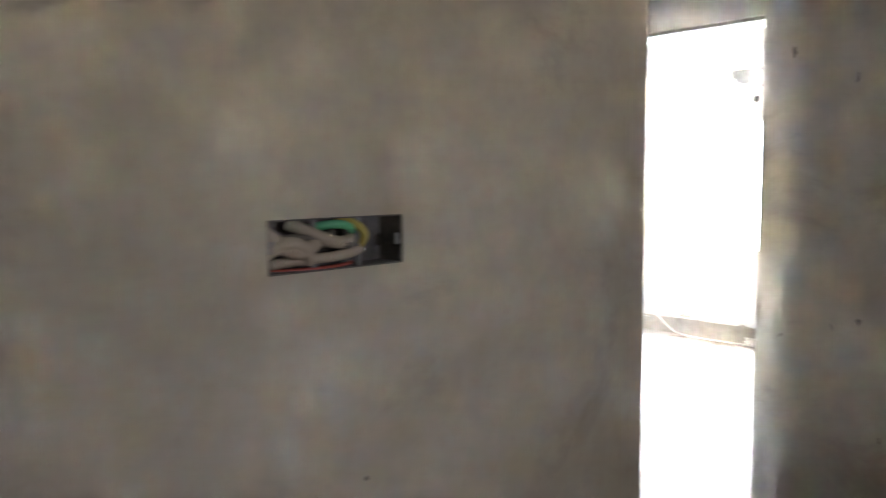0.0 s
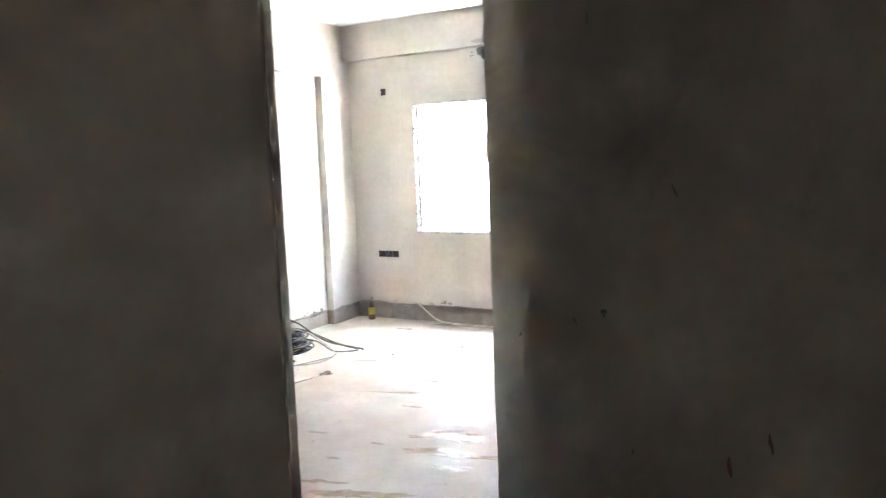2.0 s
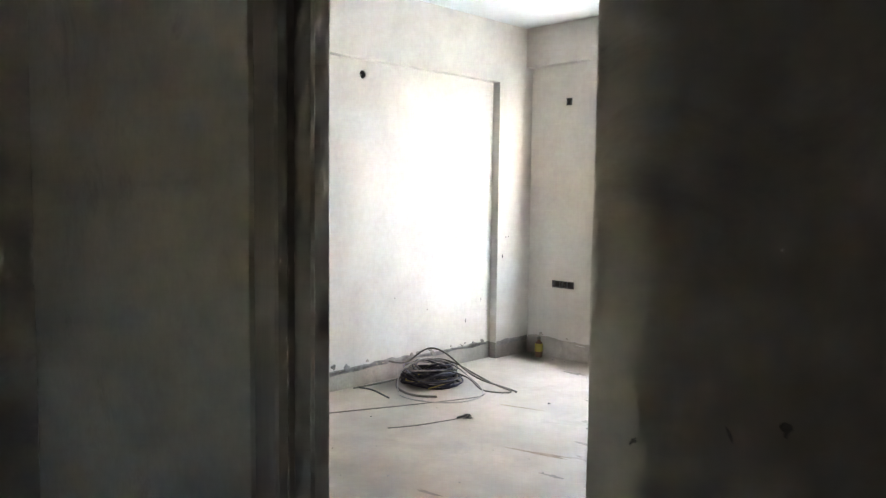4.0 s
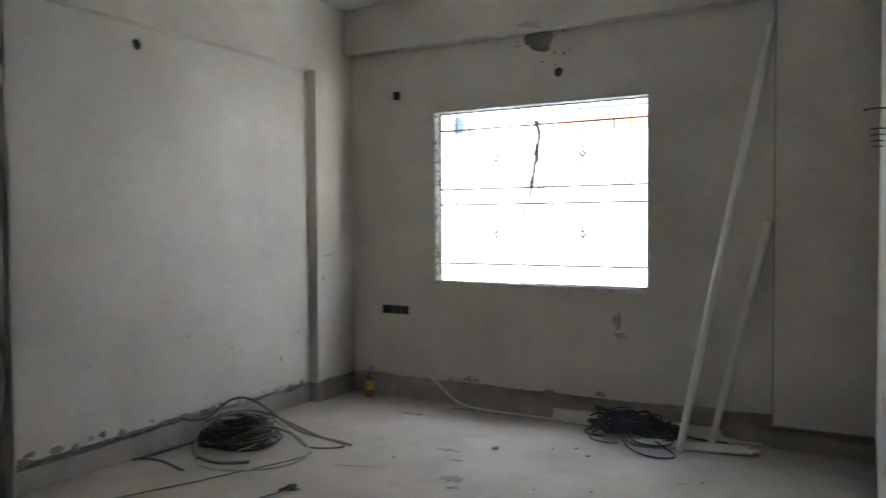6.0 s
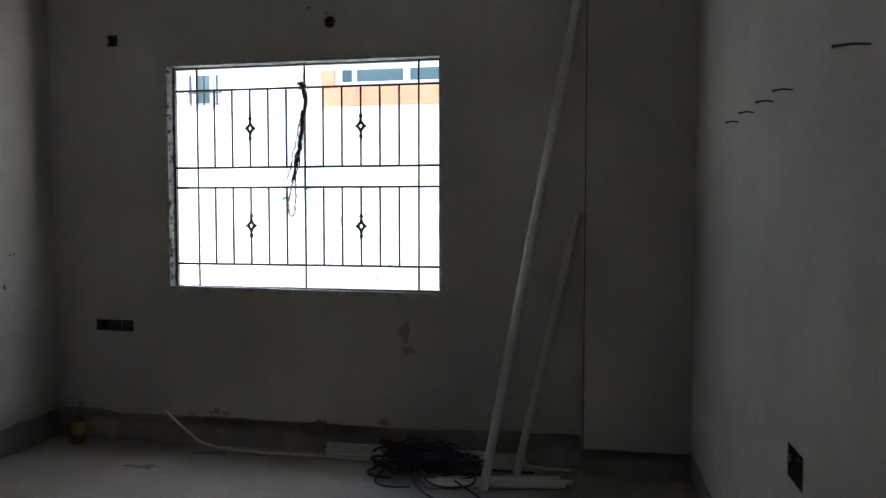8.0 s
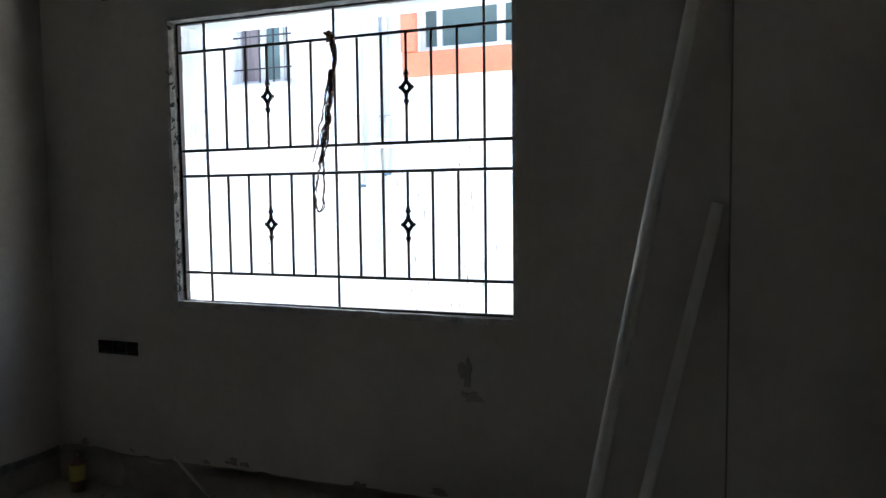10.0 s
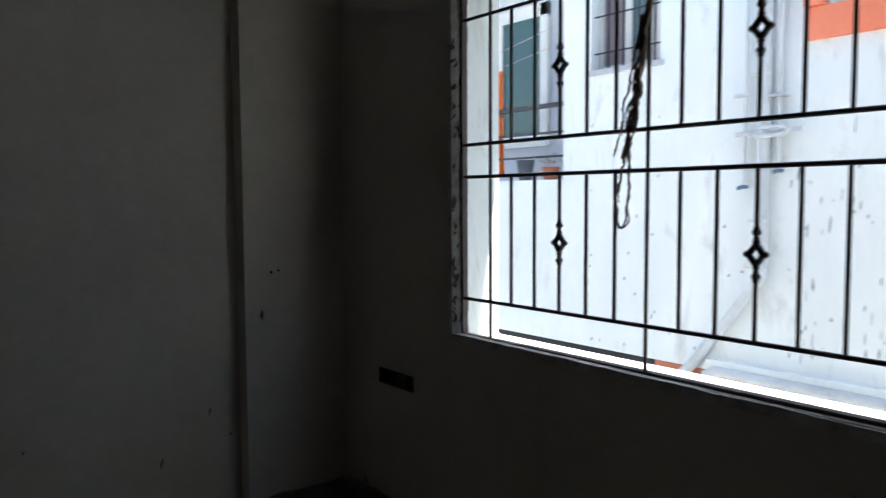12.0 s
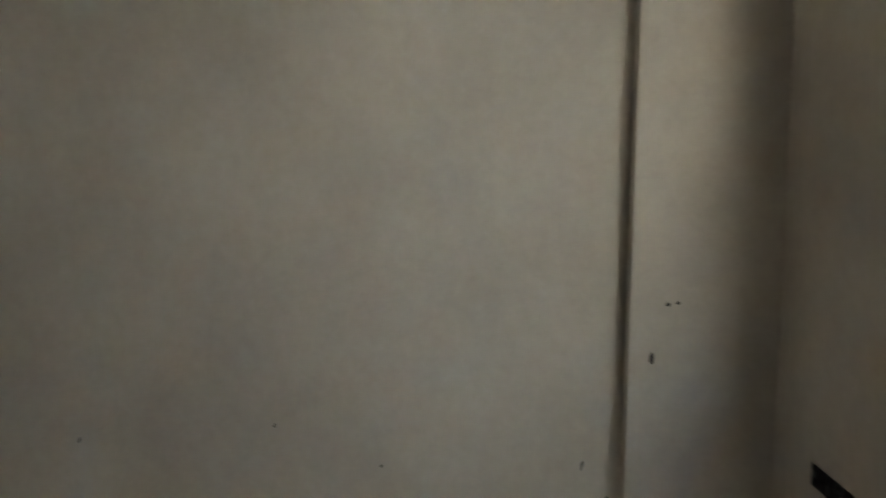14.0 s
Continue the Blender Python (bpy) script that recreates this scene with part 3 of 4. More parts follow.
for y, ln in zip((-2.28, -1.76, -1.56, -1.32, -1.08), nail_length):
    nail = empty("nail", "dark iron nail driven level into the pale wall", "nail", "nails in the wall", (XR, y, 1.585))
    sag = rnd.uniform(-0.003, 0.003)
    tube("shank", [(0.01, 0, 0), (-ln * 0.5, 0.002, 0.004 + sag), (-ln, 0.0, sag)], 0.0022, IRON, nail, smooth=False)
    tube("head", [(-ln + 0.001, 0, sag), (-ln - 0.0015, 0, sag)], 0.0045, IRON, nail, smooth=False)


# ---- window grille ----
grille = empty("window_grille", "dark wrought-iron window grille with cast ornaments", "grille")
GY = 0.032


def rod(name, p, q, r):
    bm = bmesh.new()
    d = Vector(q) - Vector(p)
    bmesh.ops.create_cone(bm, cap_ends=True, segments=8, radius1=r, radius2=r, depth=d.length,
                          matrix=Matrix.Translation((Vector(p) + Vector(q)) / 2) @ d.to_track_quat('Z', 'Y').to_matrix().to_4x4())
    for f in bm.faces:
        f.smooth = len(f.verts) == 4
    return part(name, bm, IRON, grille)


ZR = (1.937, 1.521, 1.413, 0.998)
for z in ZR:
    rod("rail", (0.772, GY, z), (2.256, GY, z), 0.006)
VX = (0.904, 1.522, 2.140)
for x in VX:
    rod("upright", (x, GY + 0.004, 0.872), (x, GY + 0.004, 2.066), 0.0055)


def ornament(x, zc):
    """A cast ornament on a bar: beads above and below an open four-pointed diamond."""
    bm = bmesh.new()
    for s in (-1, 1):
        for dz, r in ((0.030, 0.0092), (0.039, 0.0075), (0.052, 0.0115), (0.062, 0.008)):
            bmesh.ops.create_icosphere(bm, subdivisions=2, radius=r, matrix=Matrix.Translation((x, GY, zc + s * dz)) @ Matrix.Diagonal((1, 1, 0.9, 1)))
        bmesh.ops.create_icosphere(bm, subdivisions=2, radius=0.0085, matrix=Matrix.Translation((x + s * 0.023, GY, zc)))
        for t in (-1, 1):
            a, c = Vector((x + s * 0.0185, GY, zc)), Vector((x, GY, zc + t * 0.025))
            d = c - a
            bmesh.ops.create_cone(bm, cap_ends=True, segments=7, radius1=0.0082, radius2=0.0076, depth=d.length,
                                  matrix=Matrix.Translation((a + c) / 2) @ d.to_track_quat('Z', 'Y').to_matrix().to_4x4())
    for f in bm.faces:
        f.smooth = True
    part("ornament", bm, IRON, grille)


for (lo, hi) in ((ZR[1], ZR[0]), (ZR[3], ZR[2])):
    mid = (lo + hi) / 2
    for a, c in ((VX[0], VX[1]), (VX[1], VX[2])):
        for k in range(1, 6):
            x = a + (c - a) * k / 6
            if k == 3:
                rod("bar", (x, GY, lo), (x, GY, mid - 0.04), 0.0056)
                rod("bar", (x, GY, mid + 0.04), (x, GY, hi), 0.0056)
                ornament(x, mid + (0.0 if lo > 1.2 else 0.002))
            else:
                rod("bar", (x, GY, lo), (x, GY, hi), 0.0056)
            for z in (lo, hi):
                bm = bmesh.new()
                bmesh.ops.create_icosphere(bm, subdivisions=1, radius=0.0078, matrix=Matrix.Translation((x, GY, z + (0.003 if z == lo else -0.003))) @ Matrix.Diagonal((1.2, 1, 0.7, 1)))
                part("weld", bm, IRON, grille)
for a in ((0.771, 0.779, 0.022, 0.044, 0.872, 2.064), (2.248, 2.256, 0.022, 0.044, 0.872, 2.064), (0.771, 2.256, 0.022, 0.044, 0.868, 0.877), (0.771, 2.256, 0.022, 0.044, 2.052, 2.061)):
    part("frame_bar", box(bmesh.new(), *a, 0.001), IRON, grille)

# dried garland tied to the grille
STRAW = surface("dried_garland", (0.13, 0.075, 0.05), (0.32, 0.19, 0.12), scale=30, fine=120, bump=0.6, depth=0.004)
garland = empty("garland", "brown dried flower garland knotted to the grille", "garland")
gr = random.Random(11)


def strand(pts, r, name="strand", plies=3, loose=1.0):
    """A frayed string: a few thin plies wandering about one line, with shrivelled petals along it."""
    fine = []
    for p, q in zip(pts, pts[1:]):
        p, q = Vector(p), Vector(q)
        n = max(1, round((q - p).length / 0.012))
        fine += [p.lerp(q, i / n) for i in range(n)]
    fine.append(Vector(pts[-1]))
    core = None
    for k in range(plies):
        seed = gr.uniform(0, 50)
        line = [c + Vector((noise.noise(Vector((i * 0.33, seed, 1))), noise.noise(Vector((i * 0.33, seed, 9))), 0.4 * noise.noise(Vector((i * 0.5, seed, 4))))) * r * 1.7 * loose for i, c in enumerate(fine)]
        ob = tube(name if core is None else "ply", line, r * gr.uniform(0.34, 0.5), STRAW, core or garland)
        core = core or ob
    bm = bmesh.new()
    for c, d in zip(fine, fine[1:]):
        along = (d - c).normalized()
        for _ in range(2):
            turn = (along + Vector((gr.uniform(-1, 1), gr.uniform(-1, 1), gr.uniform(-1, 1))) * 0.35).to_track_quat('Z', 'Y').to_matrix().to_4x4()
            at = c.lerp(d, gr.random()) + Vector((gr.uniform(-1, 1), gr.uniform(-1, 1), 0)) * r * 0.6
            bmesh.ops.create_icosphere(bm, subdivisions=1, radius=r * gr.uniform(0.25, 0.5), matrix=Matrix.Translation(at) @ turn @ Matrix.Diagonal((1, 0.6, gr.uniform(1.8, 3.4), 1)))
    part("petals", bm, STRAW, core)


GX, GZ = 1.520, 1.955
strand([(GX - 0.022, 0.02, GZ), (GX + 0.022, 0.016, GZ - 0.012), (GX - 0.004, 0.012, GZ - 0.03), (GX - 0.014, 0.02, GZ + 0.008), (GX + 0.012, 0.014, GZ - 0.02)], 0.012, "knot")
# hanging bundle, from the knot past both middle rails
strand([(GX, 0.018, GZ - 0.02), (GX + 0.02, 0.014, GZ - 0.05), (GX + 0.024, 0.014, GZ - 0.10), (GX + 0.004, 0.016, GZ - 0.16), (GX - 0.006, 0.018, GZ - 0.25), (GX - 0.020, 0.018, GZ - 0.335), (GX - 0.036, 0.016, GZ - 0.41),
        (GX - 0.050, 0.016, GZ - 0.47), (GX - 0.066, 0.018, GZ - 0.51)], 0.0072, plies=4, loose=1.2)
strand([(GX + 0.004, 0.02, GZ - 0.03), (GX + 0.014, 0.018, GZ - 0.09), (GX, 0.018, GZ - 0.17), (GX - 0.012, 0.018, GZ - 0.27), (GX - 0.024, 0.02, GZ - 0.36), (GX - 0.042, 0.02, GZ - 0.44)], 0.007, plies=4, loose=1.3)
strand([(GX - 0.004, 0.016, GZ - 0.14), (GX - 0.016, 0.014, GZ - 0.24), (GX - 0.03, 0.014, GZ - 0.33), (GX - 0.05, 0.014, GZ - 0.43)], 0.0055, plies=3, loose=1.5)
# long loop below
strand([(GX - 0.036, 0.02, GZ - 0.40), (GX - 0.054, 0.02, GZ - 0.47), (GX - 0.070, 0.02, GZ - 0.535), (GX - 0.082, 0.02, GZ - 0.60), (GX - 0.088, 0.02, GZ - 0.655), (GX - 0.082, 0.02, GZ - 0.69), (GX - 0.070, 0.02, GZ - 0.70),
        (GX - 0.054, 0.02, GZ - 0.675), (GX - 0.048, 0.02, GZ - 0.62), (GX - 0.047, 0.02, GZ - 0.56), (GX - 0.046, 0.02, GZ - 0.49), (GX - 0.022, 0.02, GZ - 0.40)], 0.0062, plies=2, loose=1.0)
# loose side strand
strand([(GX - 0.006, 0.018, GZ - 0.14), (GX - 0.020, 0.015, GZ - 0.20), (GX - 0.036, 0.013, GZ - 0.28), (GX - 0.046, 0.013, GZ - 0.335), (GX - 0.062, 0.013, GZ - 0.362), (GX - 0.062, 0.013, GZ - 0.405), (GX - 0.072, 0.014, GZ - 0.45),
        (GX - 0.094, 0.015, GZ - 0.50)], 0.005, plies=2)


# ---- floor clutter ----
coil = empty("cable_coil", "dusty black cable coil with loose grey ends on the cement floor", "cable coil")
CX, CY = 0.245, -1.44
cr = random.Random(3)
for k in range(30):
    r, z = cr.uniform(0.12, 0.225), 0.010 + 0.0038 * k * cr.uniform(0.8, 1.1)
    tilt, ph, ox, oy = cr.uniform(-0.045, 0.045), cr.uniform(0, 6.28), cr.uniform(-0.022, 0.022), cr.uniform(-0.022, 0.022)
    pts = []
    for i in range(22):
        a = 2 * math.pi * i / 22 + ph
        w = r * (1 + 0.09 * math.sin(2 * a + k) + 0.05 * math.sin(3 * a + 2 * k) + 0.03 * math.sin(5 * a + 3 * k))
        pts.append((CX + ox + w * math.cos(a), CY + oy + w * 0.93 * math.sin(a), max(0.008, z + tilt * math.cos(a) + 0.009 * math.sin(3 * a + k))))
    tube("loop", pts, cr.choice([0.0045, 0.0055, 0.007]), (BLACK, PURPLE, BLACK, VIOLET, PURPLE, GREYC)[k % 6], coil, cyclic=True)
tube("loop", [(CX + 0.2 * math.cos(a) * (1 + 0.05 * math.sin(3 * a)), CY + 0.2 * math.sin(a), 0.02 + 0.05 * (1 + math.cos(a)) * 0.5) for a in [2 * math.pi * i / 14 for i in range(14)]], 0.004, YELLOW, coil, "faded yellow cord", cyclic=True)
tube("loose_end", [(0.0, -1.65, 0.16), (0.085, -1.56, 0.125), (0.11, -1.49, 0.19), (0.21, -1.43, 0.28), (0.36, -1.41, 0.255), (0.46, -1.385, 0.185), (0.53, -1.32, 0.10), (0.62, -1.24, 0.04), (0.72, -1.165, 0.016), (0.872, -1.195, 0.012)], 0.0065, GREYC, coil)
tube("loose_end", [(0.09, -1.56, 0.13), (0.16, -1.50, 0.17), (0.28, -1.42, 0.20), (0.40, -1.36, 0.18), (0.50, -1.30, 0.12), (0.60, -1.22, 0.05), (0.70, -1.19, 0.016), (0.80, -1.19, 0.012), (0.875, -1.235, 0.012),
                   (0.80, -1.31, 0.012), (0.686, -1.373, 0.014), (0.60, -1.33, 0.04), (0.50, -1.33, 0.09), (0.42, -1.40, 0.11)], 0.006, GREYC, coil)
tube("loose_end", [(0.277, -1.80, 0.008), (0.17, -1.72, 0.03), (0.13, -1.66, 0.10), (0.17, -1.60, 0.16), (0.30, -1.52, 0.215), (0.46, -1.44, 0.20), (0.60, -1.38, 0.09), (0.72, -1.36, 0.02), (0.80, -1.50, 0.008), (0.78, -1.70, 0.008),
                   (0.64, -1.83, 0.008), (0.476, -1.89, 0.008), (0.36, -1.86, 0.008)], 0.005, DUSTY, coil, "pale dusty conduit")
tube("loose_end", [(0.12, -1.50, 0.05), (0.086, -1.646, 0.035), (0.05, -1.82, 0.018), (0.0, -1.986, 0.012)], 0.0065, GREYC, coil)
tube("loose_end", [(0.0, -1.95, 0.012), (0.08, -1.93, 0.016), (0.161, -1.915, 0.014), (0.27, -1.95, 0.012), (0.37, -1.972, 0.012)], 0.0065, BLACK, coil)
tube("loose_end", [(0.10, -1.50, 0.10), (0.07, -1.60, 0.05), (0.16, -1.74, 0.016), (0.313, -1.80, 0.012), (0.473, -1.815, 0.012), (0.575, -1.706, 0.012)], 0.0085, GREYC, coil)
tube("loose_end", [(0.36, -1.52, 0.09), (0.44, -1.46, 0.13), (0.45, -1.38, 0.12), (0.40, -1.34, 0.08), (0.36, -1.40, 0.06), (0.38, -1.48, 0.05)], 0.005, DUSTY, coil)
tube("loose_end", [(0.40, -1.62, 0.02), (0.46, -1.56, 0.04), (0.47, -1.45, 0.06), (0.44, -1.36, 0.05)], 0.0045, YELLOW, coil)
for k in range(5):
    a0, rr = cr.uniform(0, 6.28), cr.uniform(0.10, 0.19)
    tube("loose_end", [(CX + rr * math.cos(a0 + i * 0.5) * (1 + 0.15 * math.sin(i + k)), CY + rr * math.sin(a0 + i * 0.5), 0.10 + 0.035 * math.sin(i * 0.8 + k) + 0.008 * k) for i in range(7)], 0.0038, (GREYC, DUSTY, VIOLET)[k % 3], coil)

wire = empty("loose_wire", "thin brown wire trailing across the cement floor", "wire")
tube("strand", [(0.18, -2.95, 0.004), (0.34, -2.514, 0.004), (0.44, -2.28, 0.005), (0.54, -2.067, 0.004), (0.63, -1.824, 0.005), (0.70, -1.66, 0.004), (0.745, -1.55, 0.006), (0.77, -1.45, 0.006), (0.74, -1.39, 0.005)], 0.0035, GREYC, wire)
scrap = empty("wire_scrap", "small knotted scrap of wire on the floor", "wire")
tube("strand", [(0.85, -2.40, 0.003), (0.93, -2.26, 0.003), (0.97, -2.10, 0.004), (1.02, -1.97, 0.008), (1.06, -1.90, 0.02), (1.03, -1.88, 0.03), (1.0, -1.92, 0.012), (1.05, -1.95, 0.006), (1.08, -1.89, 0.012)], 0.003, GREYC, scrap)
tube("knot", [(1.0, -1.95, 0.008), (1.03, -1.92, 0.022), (1.06, -1.88, 0.012), (1.03, -1.87, 0.026), (1.01, -1.93, 0.016), (1.07, -1.90, 0.008)], 0.006, BLACK, scrap)

pile = empty("cable_pile", "tangled heap of dark violet cable on the floor by the wall", "cable pile")
pr = random.Random(8)
for k in range(34):
    c = Vector((pr.uniform(2.06, 2.42), pr.uniform(-0.28, -0.15), 0.0))
    pts, a = [], pr.uniform(0, 6.28)
    rx, ry = pr.uniform(0.06, 0.15), pr.uniform(0.05, 0.12)
    top = 0.20 * (1 - min(0.8, abs(c.x - 2.2) / 0.4)) * pr.uniform(0.5, 1.0)
    for i in range(15):
        a += pr.uniform(0.45, 1.0)
        pts.append((c.x + rx * math.cos(a) * pr.uniform(0.6, 1.25), min(-0.055, c.y + ry * math.sin(a) * pr.uniform(0.6, 1.2)), 0.010 + top * abs(math.sin(a * 0.63 + k)) ** 0.7 * pr.uniform(0.6, 1.0)))
    tube("strand", pts, pr.choice([0.0042, 0.005, 0.0065]), (PURPLE, BLACK, PURPLE, BLACK, PURPLE, VIOLET, BLACK)[k % 7], pile)
for k, pts in enumerate(([(2.05, -0.25, 0.05), (1.97, -0.22, 0.02), (1.93, -0.27, 0.01), (1.98, -0.33, 0.01), (2.08, -0.32, 0.01)],
            [(2.1, -0.28, 0.08), (2.0, -0.34, 0.02), (2.02, -0.42, 0.01), (2.1, -0.45, 0.01), (2.2, -0.42, 0.01)],
            [(2.15, -0.3, 0.1), (2.22, -0.42, 0.02), (2.3, -0.52, 0.01), (2.42, -0.60, 0.01), (2.53, -0.58, 0.01), (2.56, -0.50, 0.01), (2.48, -0.44, 0.02), (2.4, -0.36, 0.03)],
            [(2.2, -0.3, 0.12), (2.25, -0.40, 0.04), (2.33, -0.47, 0.035), (2.45, -0.46, 0.035), (2.52, -0.38, 0.035), (2.48, -0.30, 0.05)],
            [(2.3, -0.2, 0.14), (2.4, -0.22, 0.10), (2.5, -0.2, 0.03), (2.62, -0.14, 0.012), (2.75, -0.12, 0.01)])):
    tube("loose_end", pts, 0.0052, PURPLE, pile)


def pipe(name, label, p, q, r, bend=0.0, category="conduit pipe"):
    p, q = Vector(p), Vector(q)
    ob = empty(name, label, category, "ivory conduit pipes")
    n = 10
    side = Vector((0, 1, 0)) if abs((q - p).normalized().z) > 0.5 else Vector((0, 0, 1))
    pts = [p.lerp(q, i / n) + side * bend * math.sin(math.pi * i / n) for i in range(n + 1)]
    tube("tube", pts, r, PVC, ob, res=4)
    d = (q - p).normalized()
    for e, s in ((p, -1), (q, 1)):
        # thin dark disc on each end paints the shade of an open bore
        tube("bore", [e + d * s * 0.0008, e + d * s * 0.0012], r * 0.8, DARKM, ob, smooth=False, res=3)
    return ob


pipe("conduit_pipe", "long ivory conduit pipe leaning into the column corner", (2.536, -0.376, 0.004), (2.955, -0.048, 2.393), 0.0215, -0.02)
pipe("conduit_pipe", "short ivory conduit pipe leaning against the wall", (2.667, -0.15, 0.004), (2.948, -0.03, 1.283), 0.0195, 0.006)
pipe("conduit_pipe", "ivory conduit pipe lying on the cement floor", (2.27, -0.40, 0.0145), (2.91, -0.285, 0.0145), 0.0135)
pipe("conduit_pipe", "ivory conduit pipe lying on the cement floor", (2.24, -0.355, 0.0145), (2.94, -0.235, 0.0145), 0.0135)
pipe("conduit_pipe", "ivory conduit pipe lying on the cement floor", (2.30, -0.30, 0.0135), (2.88, -0.185, 0.0135), 0.0125)
for x0, x1, y, z, hh in ((1.655, 2.72, -0.034, 0.0, 0.034), (1.70, 2.80, -0.065, 0.0, 0.022), (1.66, 2.70, -0.030, 0.035, 0.03)):
    tr = empty("wall_trunking", "length of ivory cable trunking lying along the wall foot", "cable trunking", "lengths of trunking")
    part("base", box(bmesh.new(), x0, x1, y - 0.014, y + 0.014, z, z + hh * 0.72, 0.0015), PVC, tr)
    part("cover", box(bmesh.new(), x0 - 0.004, x1 - 0.012, y - 0.016, y + 0.016, z + hh * 0.73, z + hh, 0.0015), PVC, tr)
pipe("conduit_pipe", "thin ivory conduit pipe lying along the wall foot", (1.9, -0.10, 0.009), (2.93, -0.06, 0.009), 0.0085)
flex = empty("flexible_conduit", "thin white flexible conduit drooping to the floor", "conduit")
tube("tube", [(0.705, -0.012, 0.186), (0.74, -0.02, 0.16), (0.82, -0.03, 0.10), (0.90, -0.038, 0.045), (0.97, -0.05, 0.014), (1.12, -0.08, 0.009), (1.323, -0.10, 0.009), (1.5, -0.085, 0.009), (1.7, -0.095, 0.009), (2.0, -0.11, 0.009)], 0.0075, PVC, flex, res=3)


def lathe(bm, centre, profile, n=20):
    rings = []
    for r, z in profile:
        rings.append([bm.verts.new((centre[0] + r * math.cos(2 * math.pi * i / n), centre[1] + r * math.sin(2 * math.pi * i / n), centre[2] + z)) for i in range(n)])
    for a, c in zip(rings, rings[1:]):
        for i in range(n):
            f = bm.faces.new([a[i], a[(i + 1) % n], c[(i + 1) % n], c[i]])
            f.smooth = True
    bm.faces.new(rings[0])
    bm.faces.new(rings[-1])
    bmesh.ops.recalc_face_normals(bm, faces=bm.faces[:])
    return bm


bottle = empty("bottle", "small dusty bottle with a yellow label in the room corner", "bottle")
BX, BY = 0.23, -0.10
BROWN = surface("brown_bottle", (0.14, 0.07, 0.045), (0.22, 0.12, 0.07), rough=(0.25, 0.5), scale=12, fine=80, bump=0.1)
part("body", lathe(bmesh.new(), (BX, BY, 0), [(0.030, 0.0), (0.034, 0.004), (0.034, 0.12), (0.026, 0.135), (0.014, 0.145), (0.013, 0.165)]), BROWN, bottle)
part("label", lathe(bmesh.new(), (BX, BY, 0), [(0.0343, 0.052), (0.0349, 0.053), (0.0349, 0.122), (0.0343, 0.123)]), YELLOW, bottle, "yellow paper label")
part("cap", lathe(bmesh.new(), (BX, BY, 0), [(0.015, 0.158), (0.016, 0.16), (0.016, 0.178), (0.014, 0.18)]), GREYC, bottle)

# damp patches, dried mud and crumbs on the floor
for i, (x, y, rx, ry) in enumerate(((2.52, -2.70, 0.10, 0.05), (2.44, -2.45, 0.07, 0.04), (1.99, -1.96, 0.09, 0.04), (2.60, -2.90, 0.12, 0.05), (2.66, -3.06, 0.09, 0.04), (2.22, -2.28, 0.03, 0.02))):
    tagged(part("puddle", blob(bmesh.new(), (x, y, 0.0005), (1, 0.2, 0), (-0.2, 1, 0), (0, 0, 1), rx, ry, 0.0016, i * 3.1 + 0.7, 40, 0.75), WETF), "shallow wet patch on the cement floor", "puddle", "damp patches")
DAMP = surface("grey_damp_stain", (0.17, 0.15, 0.13), (0.31, 0.275, 0.24), scale=14, fine=70, bump=0.3)
for i, (x, y, rx, ry) in enumerate(((2.48, -2.90, 0.13, 0.035), (2.70, -2.88, 0.17, 0.026), (2.34, -3.52, 0.11, 0.03), (2.55, -3.45, 0.12, 0.03), (2.15, -3.45, 0.09, 0.02), (2.03, -3.18, 0.05, 0.012), (1.75, -2.08, 0.18, 0.012), (1.12, -1.45, 0.14, 0.008), (2.40, -2.62, 0.12, 0.022), (2.30, -2.74, 0.08, 0.016), (2.58, -2.60, 0.07, 0.02))):
    tagged(part("mud_stain", blob(bmesh.new(), (x, y, 0.0), (1, 0.3, 0), (-0.3, 1, 0), (0, 0, 1), rx, ry, 0.001, i * 2.7 + 0.3, 30, 0.9), STAINF), "dried brown mud smear on the cement floor", "stain", "mud smears")
for i, (x, y, rx, ry) in enumerate(((1.64, -1.41, 0.055, 0.04), (1.70, -1.50, 0.03, 0.018), (1.85, -1.77, 0.05, 0.02), (1.39, -0.98, 0.05, 0.022), (1.52, -1.12, 0.03, 0.014), (0.82, -0.38, 0.07, 0.03), (1.05, -0.12, 0.10, 0.02), (1.3, -0.10, 0.07, 0.018), (2.15, -2.92, 0.05, 0.015), (1.72, -2.9, 0.06, 0.012), (2.0, -2.3, 0.05, 0.013), (1.95, -1.95, 0.035, 0.012))):
    tagged(part("damp_stain", blob(bmesh.new(), (x, y, 0.0), (1, 0.1, 0), (-0.1, 1, 0), (0, 0, 1), rx, ry, 0.0008, i * 3.3 + 1.1, 34, 0.95), DAMP), "dark grey damp stain on the cement floor", "stain", "damp stains")
dr = random.Random(21)
CRUMB = [(1.62, -0.85, 0.022), (1.2, -1.25, 0.012), (1.40, -1.0, 0.008), (2.02, -0.62, 0.01), (2.12, -0.72, 0.012), (1.9, -0.68, 0.006)]
CRUMB += [(dr.uniform(0.4, 3.2), dr.uniform(-3.4, -0.2), dr.uniform(0.003, 0.007)) for _ in range(46)]
CRUMB += [(dr.uniform(0.2, 3.3), -dr.uniform(0.03, 0.14), dr.uniform(0.003, 0.009)) for _ in range(30)]
